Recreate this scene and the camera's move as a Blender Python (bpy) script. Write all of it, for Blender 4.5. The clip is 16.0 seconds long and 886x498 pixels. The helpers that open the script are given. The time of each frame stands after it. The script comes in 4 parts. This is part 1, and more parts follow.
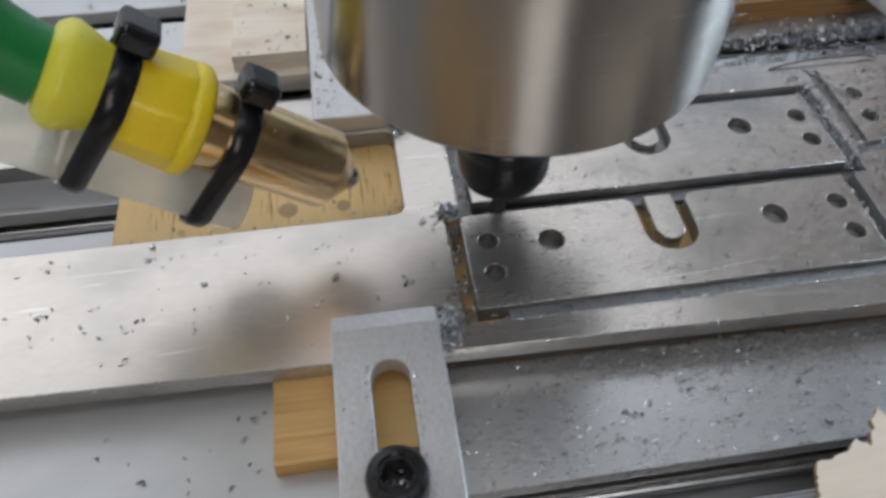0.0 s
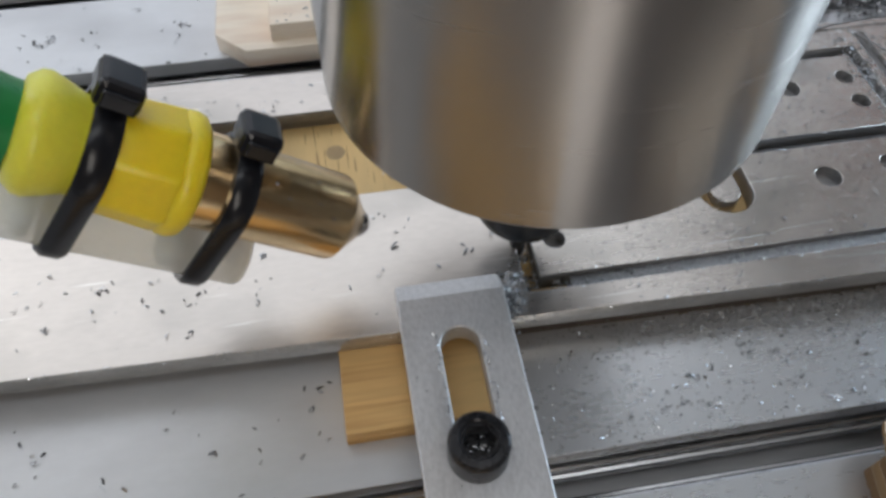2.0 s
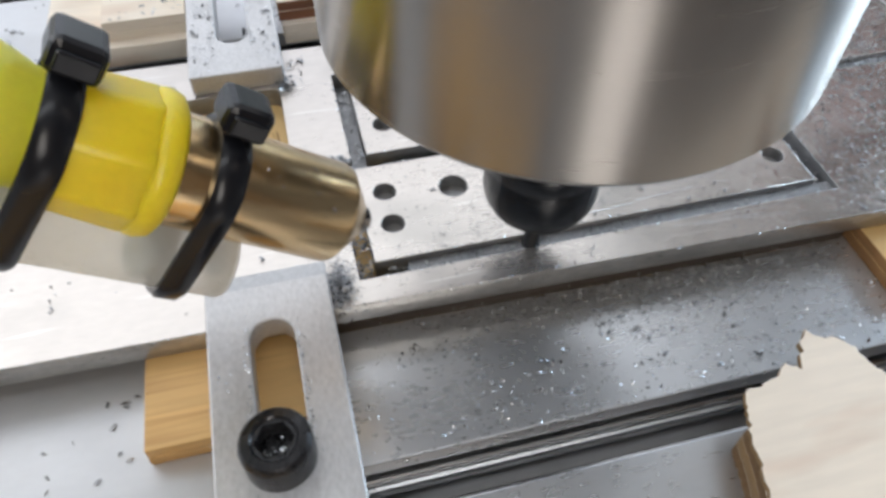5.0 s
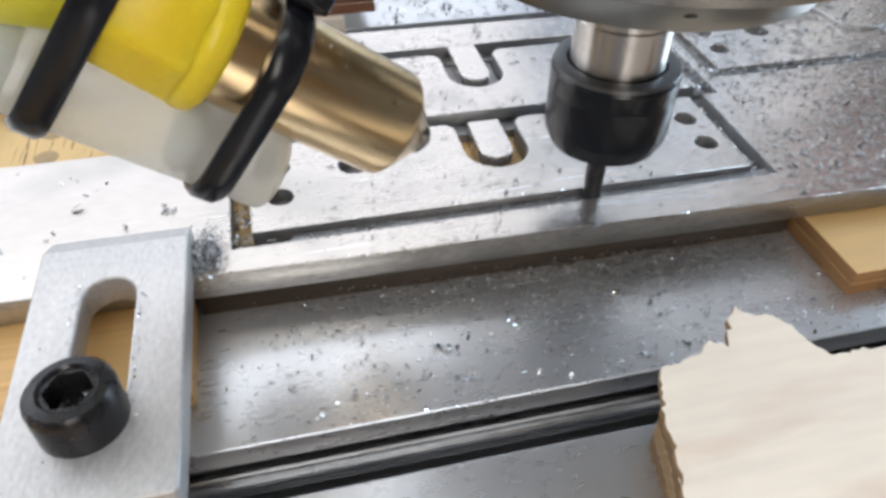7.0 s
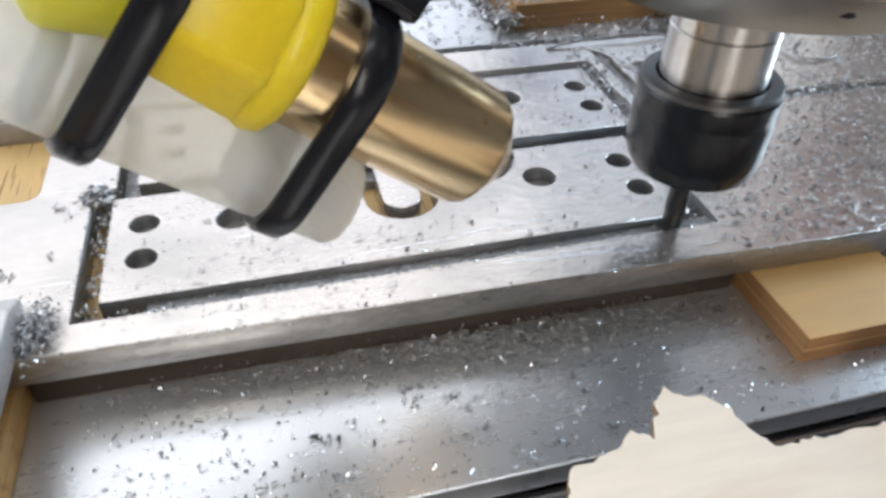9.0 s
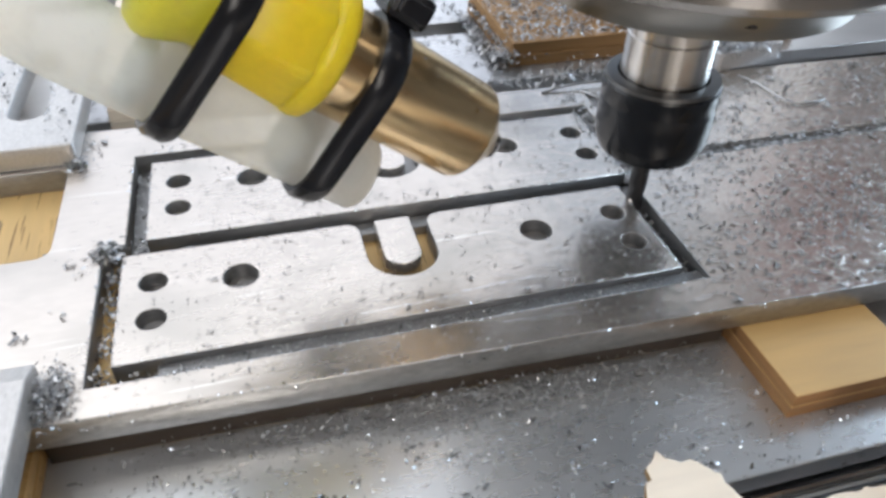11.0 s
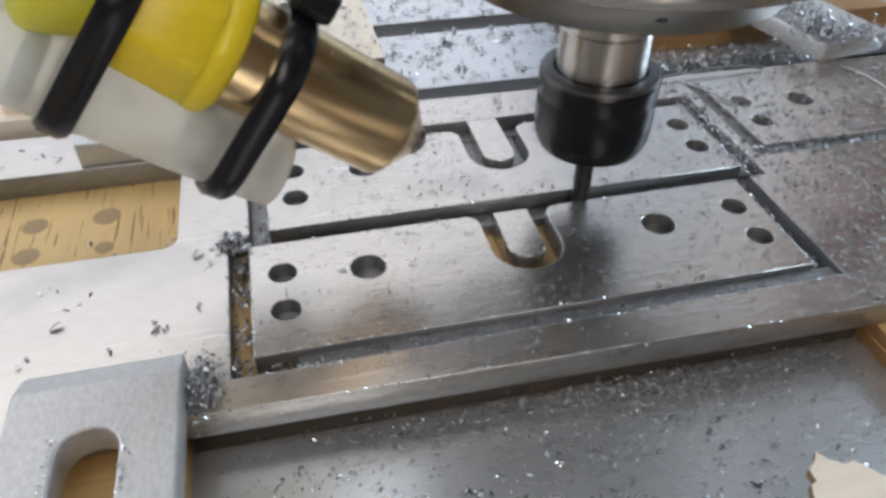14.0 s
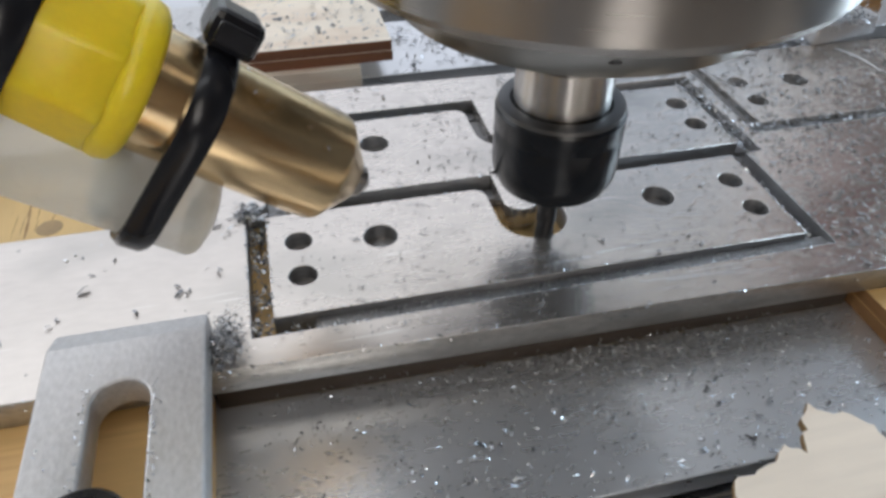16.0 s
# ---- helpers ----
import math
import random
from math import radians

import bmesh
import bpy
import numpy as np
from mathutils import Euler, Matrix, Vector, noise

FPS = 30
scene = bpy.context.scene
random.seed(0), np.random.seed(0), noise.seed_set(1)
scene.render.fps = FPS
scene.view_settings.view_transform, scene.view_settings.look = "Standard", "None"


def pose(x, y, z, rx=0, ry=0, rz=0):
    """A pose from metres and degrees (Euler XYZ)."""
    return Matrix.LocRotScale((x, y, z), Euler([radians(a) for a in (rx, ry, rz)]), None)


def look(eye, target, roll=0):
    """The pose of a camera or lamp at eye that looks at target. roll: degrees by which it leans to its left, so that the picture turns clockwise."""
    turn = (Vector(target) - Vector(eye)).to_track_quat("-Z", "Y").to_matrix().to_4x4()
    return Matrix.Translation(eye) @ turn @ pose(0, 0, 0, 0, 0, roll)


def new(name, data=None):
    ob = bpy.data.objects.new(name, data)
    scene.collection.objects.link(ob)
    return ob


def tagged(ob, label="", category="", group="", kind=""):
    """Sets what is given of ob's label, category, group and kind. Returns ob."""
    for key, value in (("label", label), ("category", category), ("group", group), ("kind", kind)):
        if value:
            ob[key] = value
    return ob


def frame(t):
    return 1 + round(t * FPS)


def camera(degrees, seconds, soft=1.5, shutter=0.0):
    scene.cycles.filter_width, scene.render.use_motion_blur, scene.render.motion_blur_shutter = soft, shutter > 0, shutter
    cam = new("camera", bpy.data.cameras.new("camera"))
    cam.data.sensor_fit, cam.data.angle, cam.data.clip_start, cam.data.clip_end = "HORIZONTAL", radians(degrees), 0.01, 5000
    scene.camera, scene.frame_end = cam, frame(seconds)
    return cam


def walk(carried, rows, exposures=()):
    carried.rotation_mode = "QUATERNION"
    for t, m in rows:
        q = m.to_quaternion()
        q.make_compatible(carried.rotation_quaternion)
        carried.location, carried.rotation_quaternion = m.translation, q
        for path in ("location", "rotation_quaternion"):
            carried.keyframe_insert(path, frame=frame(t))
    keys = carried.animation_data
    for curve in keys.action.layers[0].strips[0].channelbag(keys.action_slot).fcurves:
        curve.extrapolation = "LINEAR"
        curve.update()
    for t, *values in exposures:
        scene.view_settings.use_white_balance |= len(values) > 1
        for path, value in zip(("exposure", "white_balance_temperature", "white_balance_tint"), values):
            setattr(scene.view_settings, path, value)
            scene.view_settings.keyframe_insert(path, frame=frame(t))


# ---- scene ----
cam = camera(63.2, 16.0, soft=3.2, shutter=0.5)
PATH = [
    (0, (-0.02344, -0.09179, 0.11781), (-0.01424, -0.03093, 0.03900), 0.20),
    (0.5, (-0.03464, -0.08964, 0.11637), (-0.02479, -0.03131, 0.03574), 0.90),
    (1, (-0.03780, -0.08801, 0.11731), (-0.02715, -0.03071, 0.03605), 1.20),
    (1.5, (-0.03682, -0.08954, 0.11679), (-0.02702, -0.03182, 0.03572), 0.00),
    (2, (-0.03639, -0.08981, 0.11724), (-0.02684, -0.03240, 0.03592), 0.00),
    (2.5, (-0.03594, -0.09014, 0.11677), (-0.02564, -0.03245, 0.03574), 0.60),
    (3, (-0.03397, -0.09207, 0.11350), (-0.02322, -0.03477, 0.03225), 0.20),
    (3.5, (-0.02750, -0.09534, 0.10994), (-0.01340, -0.04020, 0.02771), -0.30),
    (4, (-0.02297, -0.09404, 0.11393), (-0.00817, -0.03874, 0.03193), 0.50),
    (6.5, (0.00036, -0.10330, 0.07426), (0.01796, -0.03236, 0.00602), 0.90),
    (7, (0.00356, -0.10592, 0.07476), (0.02151, -0.03431, 0.00730), 1.20),
    (7.5, (0.01049, -0.10523, 0.07582), (0.02904, -0.03118, 0.01122), 0.40),
    (8, (0.01542, -0.10414, 0.07780), (0.03542, -0.02995, 0.01381), 0.90),
    (8.5, (0.02051, -0.10107, 0.07179), (0.04206, -0.02646, 0.00879), 1.50),
    (9, (0.02020, -0.09424, 0.06713), (0.04114, -0.02014, 0.00332), 1.50),
    (9.5, (0.02232, -0.09423, 0.06957), (0.04338, -0.02015, 0.00579), 1.70),
    (10, (0.02160, -0.09473, 0.07291), (0.04345, -0.02077, 0.00925), 2.10),
    (12.5, (0.01765, -0.08390, 0.07703), (0.03835, -0.00990, 0.01303), 1.00),
    (13, (0.01539, -0.08368, 0.07619), (0.03578, -0.01010, 0.01161), 1.00),
    (13.5, (0.00911, -0.08503, 0.07535), (0.02846, -0.01147, 0.01044), 0.80),
    (14, (0.00433, -0.08610, 0.07563), (0.02258, -0.01225, 0.01073), 0.70),
    (14.5, (0.00533, -0.08696, 0.07580), (0.02343, -0.01285, 0.01114), 0.40),
    (15, (0.00286, -0.08777, 0.07606), (0.02081, -0.01385, 0.01115), 0.40),
    (15.5, (0.00296, -0.09132, 0.07500), (0.02141, -0.01791, 0.00965), 0.60),
    (16, (0.00092, -0.09187, 0.07567), (0.01947, -0.01857, 0.01022), 0.90),
]
walk(cam, [(t, look(eye, target, roll)) for t, eye, target, roll in PATH],
     exposures=[(0, 0.0), (3.0, 0.18), (4.2, 0.36), (6.3, 0.74), (10.2, 0.79), (12.3, 0.44), (16, 0.29)])

# ---- light ----
world = bpy.data.worlds.new("world")
scene.world = world
world.use_nodes = True
wn = world.node_tree.nodes
sky = wn.new("ShaderNodeTexSky")
sky.sky_type = "NISHITA"
sky.sun_disc = False
sky.sun_elevation, sky.sun_rotation = radians(55), radians(165)
world.node_tree.links.new(sky.outputs[0], wn["Background"].inputs[0])
wn["Background"].inputs[1].default_value = 0.07


def window_light(name, m, w, h, power, colour):
    lamp = bpy.data.lights.new(name, "AREA")
    lamp.shape, lamp.size, lamp.size_y, lamp.energy, lamp.color = "RECTANGLE", w, h, power, colour
    ob = new(name, lamp)
    ob.matrix_world = m
    return ob


window_light("window_light_back", look((-0.30, 1.46, 0.82), (0, 0, 0)), 2.0, 1.35, 7.0, (0.98, 0.98, 1.0))
# Added dimmer panel right of the back window, lifts the plate's right side.
window_light("window_light_corner", look((1.08, 1.46, 0.82), (0, 0, 0)), 0.7, 1.35, 1.3, (0.84, 0.92, 1.0))
window_light("roof_window_light", look((-0.22, 1.05, 1.63), (-0.22, 1.05, 0)), 2.15, 0.75, 6.2, (0.97, 0.99, 1.0))
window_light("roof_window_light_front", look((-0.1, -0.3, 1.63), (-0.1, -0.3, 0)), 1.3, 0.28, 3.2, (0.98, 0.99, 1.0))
# Added fill from the west, no known window there; brightens the matte things.
window_light("window_light_west", look((-1.56, 0.72, 0.85), (0, 0, 0.1)), 1.25, 1.2, 9, (0.98, 0.99, 1.0))
window_light("window_light_side", look((1.56, 0.40, 0.55), (0, 0, 0)), 0.55, 1.0, 12, (0.66, 0.83, 1.0))
window_light("window_light_rear", look((-0.04, -1.46, 0.85), (0, 0, 0)), 0.45, 0.95, 6, (1.0, 0.92, 0.82))

# ---- materials ----
MM = 0.001


def material(name, colour, rough=0.5, metal=0.0, var=0.12, scale=60.0, fine=900.0, bump=0.1, stretch=(1, 1, 1), rough_var=0.1, spec=0.5):
    m = bpy.data.materials.new(name)
    m.use_nodes = True
    n, l = m.node_tree.nodes, m.node_tree.links
    b = n["Principled BSDF"]
    b.inputs["Metallic"].default_value = metal
    b.inputs["Specular IOR Level"].default_value = spec
    co = n.new("ShaderNodeTexCoord")
    mp = n.new("ShaderNodeMapping")
    mp.inputs["Scale"].default_value = stretch
    l.new(co.outputs["Object"], mp.inputs["Vector"])
    big, small = n.new("ShaderNodeTexNoise"), n.new("ShaderNodeTexNoise")
    for t, s, d in ((big, scale, 4), (small, fine, 3)):
        l.new(mp.outputs[0], t.inputs["Vector"])
        t.inputs["Scale"].default_value, t.inputs["Detail"].default_value = s, d
    mix = n.new("ShaderNodeMath")
    mix.operation = "MULTIPLY_ADD"
    mix.inputs[1].default_value = 0.5
    l.new(big.outputs[0], mix.inputs[0])
    half = n.new("ShaderNodeMath")
    half.operation = "MULTIPLY"
    half.inputs[1].default_value = 0.5
    l.new(small.outputs[0], half.inputs[0])
    l.new(half.outputs[0], mix.inputs[2])
    ramp = n.new("ShaderNodeValToRGB")
    ramp.color_ramp.elements[0].position, ramp.color_ramp.elements[1].position = 0.3, 0.7
    ramp.color_ramp.elements[0].color = (*[c * (1 - var) for c in colour], 1)
    ramp.color_ramp.elements[1].color = (*[min(1, c * (1 + var)) for c in colour], 1)
    l.new(mix.outputs[0], ramp.inputs[0])
    l.new(ramp.outputs[0], b.inputs["Base Color"])
    rr = n.new("ShaderNodeMapRange")
    rr.inputs["From Min"].default_value, rr.inputs["From Max"].default_value = 0.3, 0.7
    rr.inputs["To Min"].default_value, rr.inputs["To Max"].default_value = max(0.02, rough - rough_var), min(1, rough + rough_var)
    l.new(mix.outputs[0], rr.inputs[0])
    l.new(rr.outputs[0], b.inputs["Roughness"])
    bp = n.new("ShaderNodeBump")
    bp.inputs["Strength"].default_value, bp.inputs["Distance"].default_value = bump, 0.0002
    l.new(small.outputs[0], bp.inputs["Height"])
    l.new(bp.outputs[0], b.inputs["Normal"])
    return m


ALU = material("milled_aluminium", (0.60, 0.56, 0.525), 0.29, 0.9, 0.08, 90, 900, 0.10, (0.4, 1, 1), 0.05)
def add_relief(m, scale, distance, strength, stretch=(1, 1, 1), low=0.5, high=0.6, span=None):
    """Raised specks or scratches on top of the material's own grain; span: from where to where along x, in metres."""
    n, l = m.node_tree.nodes, m.node_tree.links
    b = n["Principled BSDF"]
    co, mp, tx, rg = n.new("ShaderNodeTexCoord"), n.new("ShaderNodeMapping"), n.new("ShaderNodeTexNoise"), n.new("ShaderNodeMapRange")
    mp.inputs["Scale"].default_value = stretch
    l.new(co.outputs["Object"], mp.inputs["Vector"])
    l.new(mp.outputs[0], tx.inputs["Vector"])
    tx.inputs["Scale"].default_value, tx.inputs["Detail"].default_value = scale, 4
    rg.inputs["From Min"].default_value, rg.inputs["From Max"].default_value = low, high
    l.new(tx.outputs[0], rg.inputs[0])
    out = rg.outputs[0]
    if span:
        sep, sm, mul = n.new("ShaderNodeSeparateXYZ"), n.new("ShaderNodeMapRange"), n.new("ShaderNodeMath")
        l.new(co.outputs["Object"], sep.inputs[0])
        l.new(sep.outputs[0], sm.inputs[0])
        sm.inputs["From Min"].default_value, sm.inputs["From Max"].default_value = span
        mul.operation = "MULTIPLY"
        l.new(sm.outputs[0], mul.inputs[0])
        l.new(out, mul.inputs[1])
        out = mul.outputs[0]
    bp = n.new("ShaderNodeBump")
    bp.inputs["Distance"].default_value, bp.inputs["Strength"].default_value = distance, strength
    l.new(out, bp.inputs["Height"])
    old = b.inputs["Normal"].links[0].from_socket
    l.new(old, bp.inputs["Normal"])
    l.new(bp.outputs[0], b.inputs["Normal"])


def add_wet(m, x_dry, x_wet, dry, wet):
    """Coolant film: smoother towards the wet end of the piece, in drifting patches."""
    n, l = m.node_tree.nodes, m.node_tree.links
    b = n["Principled BSDF"]
    co, sep, tx, add, rg, mul = n.new("ShaderNodeTexCoord"), n.new("ShaderNodeSeparateXYZ"), n.new("ShaderNodeTexNoise"), n.new("ShaderNodeMath"), n.new("ShaderNodeMapRange"), n.new("ShaderNodeMath")
    l.new(co.outputs["Object"], sep.inputs[0])
    l.new(co.outputs["Object"], tx.inputs["Vector"])
    tx.inputs["Scale"].default_value, tx.inputs["Detail"].default_value = 70, 4
    add.operation, add.inputs[1].default_value = "MULTIPLY_ADD", 0.07
    l.new(tx.outputs[0], add.inputs[0])
    l.new(sep.outputs[0], add.inputs[2])
    rg.inputs["From Min"].default_value, rg.inputs["From Max"].default_value = x_dry, x_wet
    rg.inputs["To Min"].default_value, rg.inputs["To Max"].default_value = dry, wet
    l.new(add.outputs[0], rg.inputs[0])
    mul.operation = "MULTIPLY"
    l.new(rg.outputs[0], mul.inputs[0])
    l.new(b.inputs["Roughness"].links[0].from_socket, mul.inputs[1])
    l.new(mul.outputs[0], b.inputs["Roughness"])


def add_metal_ramp(m, x_from, x_to, metal_from, metal_to):
    """Less metallic at the low end of x, more at the high end, in drifting patches."""
    n, l = m.node_tree.nodes, m.node_tree.links
    co, sep, tx, add, rg = n.new("ShaderNodeTexCoord"), n.new("ShaderNodeSeparateXYZ"), n.new("ShaderNodeTexNoise"), n.new("ShaderNodeMath"), n.new("ShaderNodeMapRange")
    l.new(co.outputs["Object"], sep.inputs[0])
    l.new(co.outputs["Object"], tx.inputs["Vector"])
    tx.inputs["Scale"].default_value, tx.inputs["Detail"].default_value = 60, 4
    add.operation, add.inputs[1].default_value = "MULTIPLY_ADD", 0.05
    l.new(tx.outputs[0], add.inputs[0])
    l.new(sep.outputs[0], add.inputs[2])
    rg.inputs["From Min"].default_value, rg.inputs["From Max"].default_value = x_from, x_to
    rg.inputs["To Min"].default_value, rg.inputs["To Max"].default_value = metal_from, metal_to
    l.new(add.outputs[0], rg.inputs[0])
    l.new(rg.outputs[0], n["Principled BSDF"].inputs["Metallic"])


add_wet(ALU, 0.0, 0.09, 1.12, 0.82)
add_relief(ALU, 560, 0.0003, 0.22, (0.6, 1, 1), 0.53, 0.66, (0.03, 0.105))
add_relief(ALU, 160, 0.0001, 0.1, (0.25, 6, 1), 0.6, 0.64)
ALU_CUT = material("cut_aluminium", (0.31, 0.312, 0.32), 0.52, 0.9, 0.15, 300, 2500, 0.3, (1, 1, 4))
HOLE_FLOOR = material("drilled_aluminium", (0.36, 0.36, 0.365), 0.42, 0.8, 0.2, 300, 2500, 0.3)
ALU_BED = material("bed_aluminium", (0.60, 0.61, 0.63), 0.28, 0.62, 0.04, 40, 900, 0.0, (0.4, 1, 1), 0.015)
add_wet(ALU_BED, -0.05, 0.03, 1.55, 1.0)
add_metal_ramp(ALU_BED, -0.04, 0.04, 0.50, 0.76)
ALU_CLAMP = material("clamp_aluminium", (0.55, 0.545, 0.55), 0.45, 0.6, 0.22, 70, 1800, 0.3, (1, 0.5, 1), 0.12)
STEEL = material("turned_steel", (0.355, 0.335, 0.315), 0.26, 1.0, 0.03, 60, 700, 0.0, (0.3, 0.3, 8), 0.02)
STEEL_SHAFT = material("shaft_steel", (0.52, 0.50, 0.485), 0.26, 1.0, 0.05, 60, 900, 0.0, (0.3, 0.3, 8), 0.02)
for m in (STEEL, STEEL_SHAFT):
    b = m.node_tree.nodes["Principled BSDF"]
    tg = m.node_tree.nodes.new("ShaderNodeTangent")
    tg.direction_type, tg.axis = "RADIAL", "Z"
    b.inputs["Anisotropic"].default_value = 0.85
    b.inputs["Anisotropic Rotation"].default_value = 0.25
    m.node_tree.links.new(tg.outputs[0], b.inputs["Tangent"])
BLACK_OXIDE = material("black_oxide", (0.022, 0.022, 0.025), 0.3, 0.4, 0.1, 200, 800, 0.02)
CARBIDE = material("carbide", (0.035, 0.036, 0.04), 0.45, 0.5, 0.15, 300, 2000, 0.05)
NUT_BLACK = material("nut_black_oxide", (0.008, 0.010, 0.014), 0.25, 0.0, 0.05, 60, 300, 0.0, (1, 1, 1), 0.015, 0.3)
RIM_STEEL = material("worn_nut_rim", (0.11, 0.11, 0.112), 0.42, 0.8, 0.12, 200, 900, 0.1)
ALU_EDGE = material("sawn_aluminium_edge", (0.50, 0.495, 0.48), 0.36, 0.85, 0.30, 240, 1600, 0.45, (0.4, 1, 1))
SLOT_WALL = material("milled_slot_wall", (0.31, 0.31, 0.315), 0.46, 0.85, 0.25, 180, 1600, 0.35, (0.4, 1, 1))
BRASS = material("brass", (0.76, 0.57, 0.33), 0.24, 1.0, 0.05, 150, 1500, 0.06, (0.4, 1, 1), 0.03)
YELLOW = material("yellow_plastic", (0.92, 0.69, 0.025), 0.35, 0, 0.06, 90, 900, 0.06)
LIME = material("lime_plastic", (0.78, 0.75, 0.07), 0.35, 0, 0.06, 90, 900, 0.06)
for m in (YELLOW, LIME):
    b = m.node_tree.nodes["Principled BSDF"]
    b.inputs["Subsurface Weight"].default_value, b.inputs["Subsurface Scale"].default_value = 0.5, 0.004
    b.inputs["Subsurface Radius"].default_value = (1.0, 0.8, 0.3)
GREEN = material("green_hose", (0.012, 0.22, 0.06), 0.35, 0, 0.1, 90, 900, 0.06)
BLACK_NYLON = material("black_nylon", (0.011, 0.012, 0.016), 0.24, 0, 0.1, 120, 400, 0.0, (1, 1, 1), 0.03, 0.32)
WOOD = material("pine_plywood", (0.68, 0.43, 0.17), 0.6, 0, 0.16, 60, 500, 0.3, (0.12, 1, 1))
SPOIL = material("yellow_plywood", (0.66, 0.455, 0.20), 0.55, 0, 0.10, 60, 500, 0.25, (1, 0.15, 1))
def add_streaks(m, scale, stretch, colour, low, high):
    n, l = m.node_tree.nodes, m.node_tree.links
    b = n["Principled BSDF"]
    co, mp, tx, rg, mx = n.new("ShaderNodeTexCoord"), n.new("ShaderNodeMapping"), n.new("ShaderNodeTexNoise"), n.new("ShaderNodeMapRange"), n.new("ShaderNodeMix")
    mp.inputs["Scale"].default_value = stretch
    l.new(co.outputs["Object"], mp.inputs["Vector"])
    l.new(mp.outputs[0], tx.inputs["Vector"])
    tx.inputs["Scale"].default_value, tx.inputs["Detail"].default_value = scale, 3
    rg.inputs["From Min"].default_value, rg.inputs["From Max"].default_value = low, high
    l.new(tx.outputs[0], rg.inputs[0])
    mx.data_type = "RGBA"
    l.new(rg.outputs[0], mx.inputs[0])
    l.new(b.inputs["Base Color"].links[0].from_socket, mx.inputs[6])
    mx.inputs[7].default_value = (*colour, 1)
    l.new(mx.outputs[2], b.inputs["Base Color"])


add_streaks(ALU, 45, (0.7, 1, 1), (0.45, 0.43, 0.405), 0.5, 0.72)
add_streaks(ALU, 420, (0.07, 1.4, 1), (0.74, 0.72, 0.69), 0.66, 0.71)
add_streaks(ALU_BED, 30, (0.5, 1, 1), (0.44, 0.445, 0.46), 0.5, 0.75)
add_streaks(SPOIL, 1300, (1, 0.05, 1), (0.24, 0.12, 0.04), 0.61, 0.66)
add_streaks(WOOD, 500, (0.05, 1, 1), (0.46, 0.26, 0.09), 0.54, 0.75)
WOOD_EDGE = material("plywood_edge", (0.30, 0.17, 0.07), 0.75, 0, 0.3, 100, 900, 0.4, (0.1, 0.1, 5))
MARK = material("drill_mark_grey", (0.36, 0.25, 0.13), 0.6, 0.1, 0.2, 300, 1500, 0.3)
RIM_BROWN = material("brown_rim", (0.20, 0.115, 0.05), 0.75, 0, 0.3, 100, 900, 0.4, (0.1, 0.1, 5))
RIM_TAN = material("tan_plywood_edge", (0.40, 0.21, 0.085), 0.7, 0, 0.3, 100, 900, 0.4, (0.1, 0.1, 5))
# Board edge with the shade of the plate's overhang put into its brown.
SHADED_EDGE = material("shaded_plywood_edge", (0.058, 0.043, 0.032), 0.6, 0, 0.3, 100, 900, 0.3, (0.2, 1, 1))
OFFCUT_EDGE = material("pale_plywood_edge", (0.30, 0.19, 0.09), 0.75, 0, 0.25, 100, 900, 0.4, (0.1, 0.1, 5))
RED_EDGE = material("red_brown_plywood_edge", (0.20, 0.085, 0.045), 0.75, 0, 0.3, 100, 900, 0.4, (0.1, 0.1, 5))
WOOD_YELLOW = material("yellow_pine_plywood", (0.57, 0.37, 0.15), 0.55, 0, 0.12, 60, 500, 0.25, (0.12, 1, 1))
WOOD_PALE = material("birch_plywood", (0.84, 0.745, 0.63), 0.6, 0, 0.10, 50, 500, 0.25, (0.15, 1, 1))
STEEL_RAIL = material("bright_rail", (0.52, 0.52, 0.525), 0.27, 1.0, 0.05, 60, 900, 0.02, (0.05, 1, 1))
add_streaks(WOOD_PALE, 110, (0.25, 1, 1), (0.66, 0.48, 0.36), 0.52, 0.80)
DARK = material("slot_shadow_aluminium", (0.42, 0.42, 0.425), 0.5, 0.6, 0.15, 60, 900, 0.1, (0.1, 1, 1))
CHIP = material("aluminium_chip", (0.40, 0.41, 0.43), 0.34, 1.0, 0.3, 500, 3000, 0.2)
cn, cl = CHIP.node_tree.nodes, CHIP.node_tree.links
geo, cr = cn.new("ShaderNodeNewGeometry"), cn.new("ShaderNodeValToRGB")
cr.color_ramp.elements[0].color, cr.color_ramp.elements[1].color = (0.06, 0.06, 0.065, 1), (0.62, 0.63, 0.65, 1)
cl.new(geo.outputs["Random Per Island"], cr.inputs[0])
cl.new(cr.outputs[0], cn["Principled BSDF"].inputs["Base Color"])
CHIP_LIGHT = material("bright_chip", (0.6, 0.62, 0.66), 0.22, 1.0, 0.2, 500, 3000, 0.2)
cn, cl = CHIP_LIGHT.node_tree.nodes, CHIP_LIGHT.node_tree.links
geo, cr = cn.new("ShaderNodeNewGeometry"), cn.new("ShaderNodeValToRGB")
cr.color_ramp.elements[0].color, cr.color_ramp.elements[1].color = (0.30, 0.32, 0.35, 1), (0.90, 0.93, 0.97, 1)
cl.new(geo.outputs["Random Per Island"], cr.inputs[0])
cl.new(cr.outputs[0], cn["Principled BSDF"].inputs["Base Color"])
WET_CHIP = material("wet_dark_chip", (0.2, 0.2, 0.21), 0.6, 0.7, 0.3, 500, 3000, 0.2)
cn, cl = WET_CHIP.node_tree.nodes, WET_CHIP.node_tree.links
geo, cr = cn.new("ShaderNodeNewGeometry"), cn.new("ShaderNodeValToRGB")
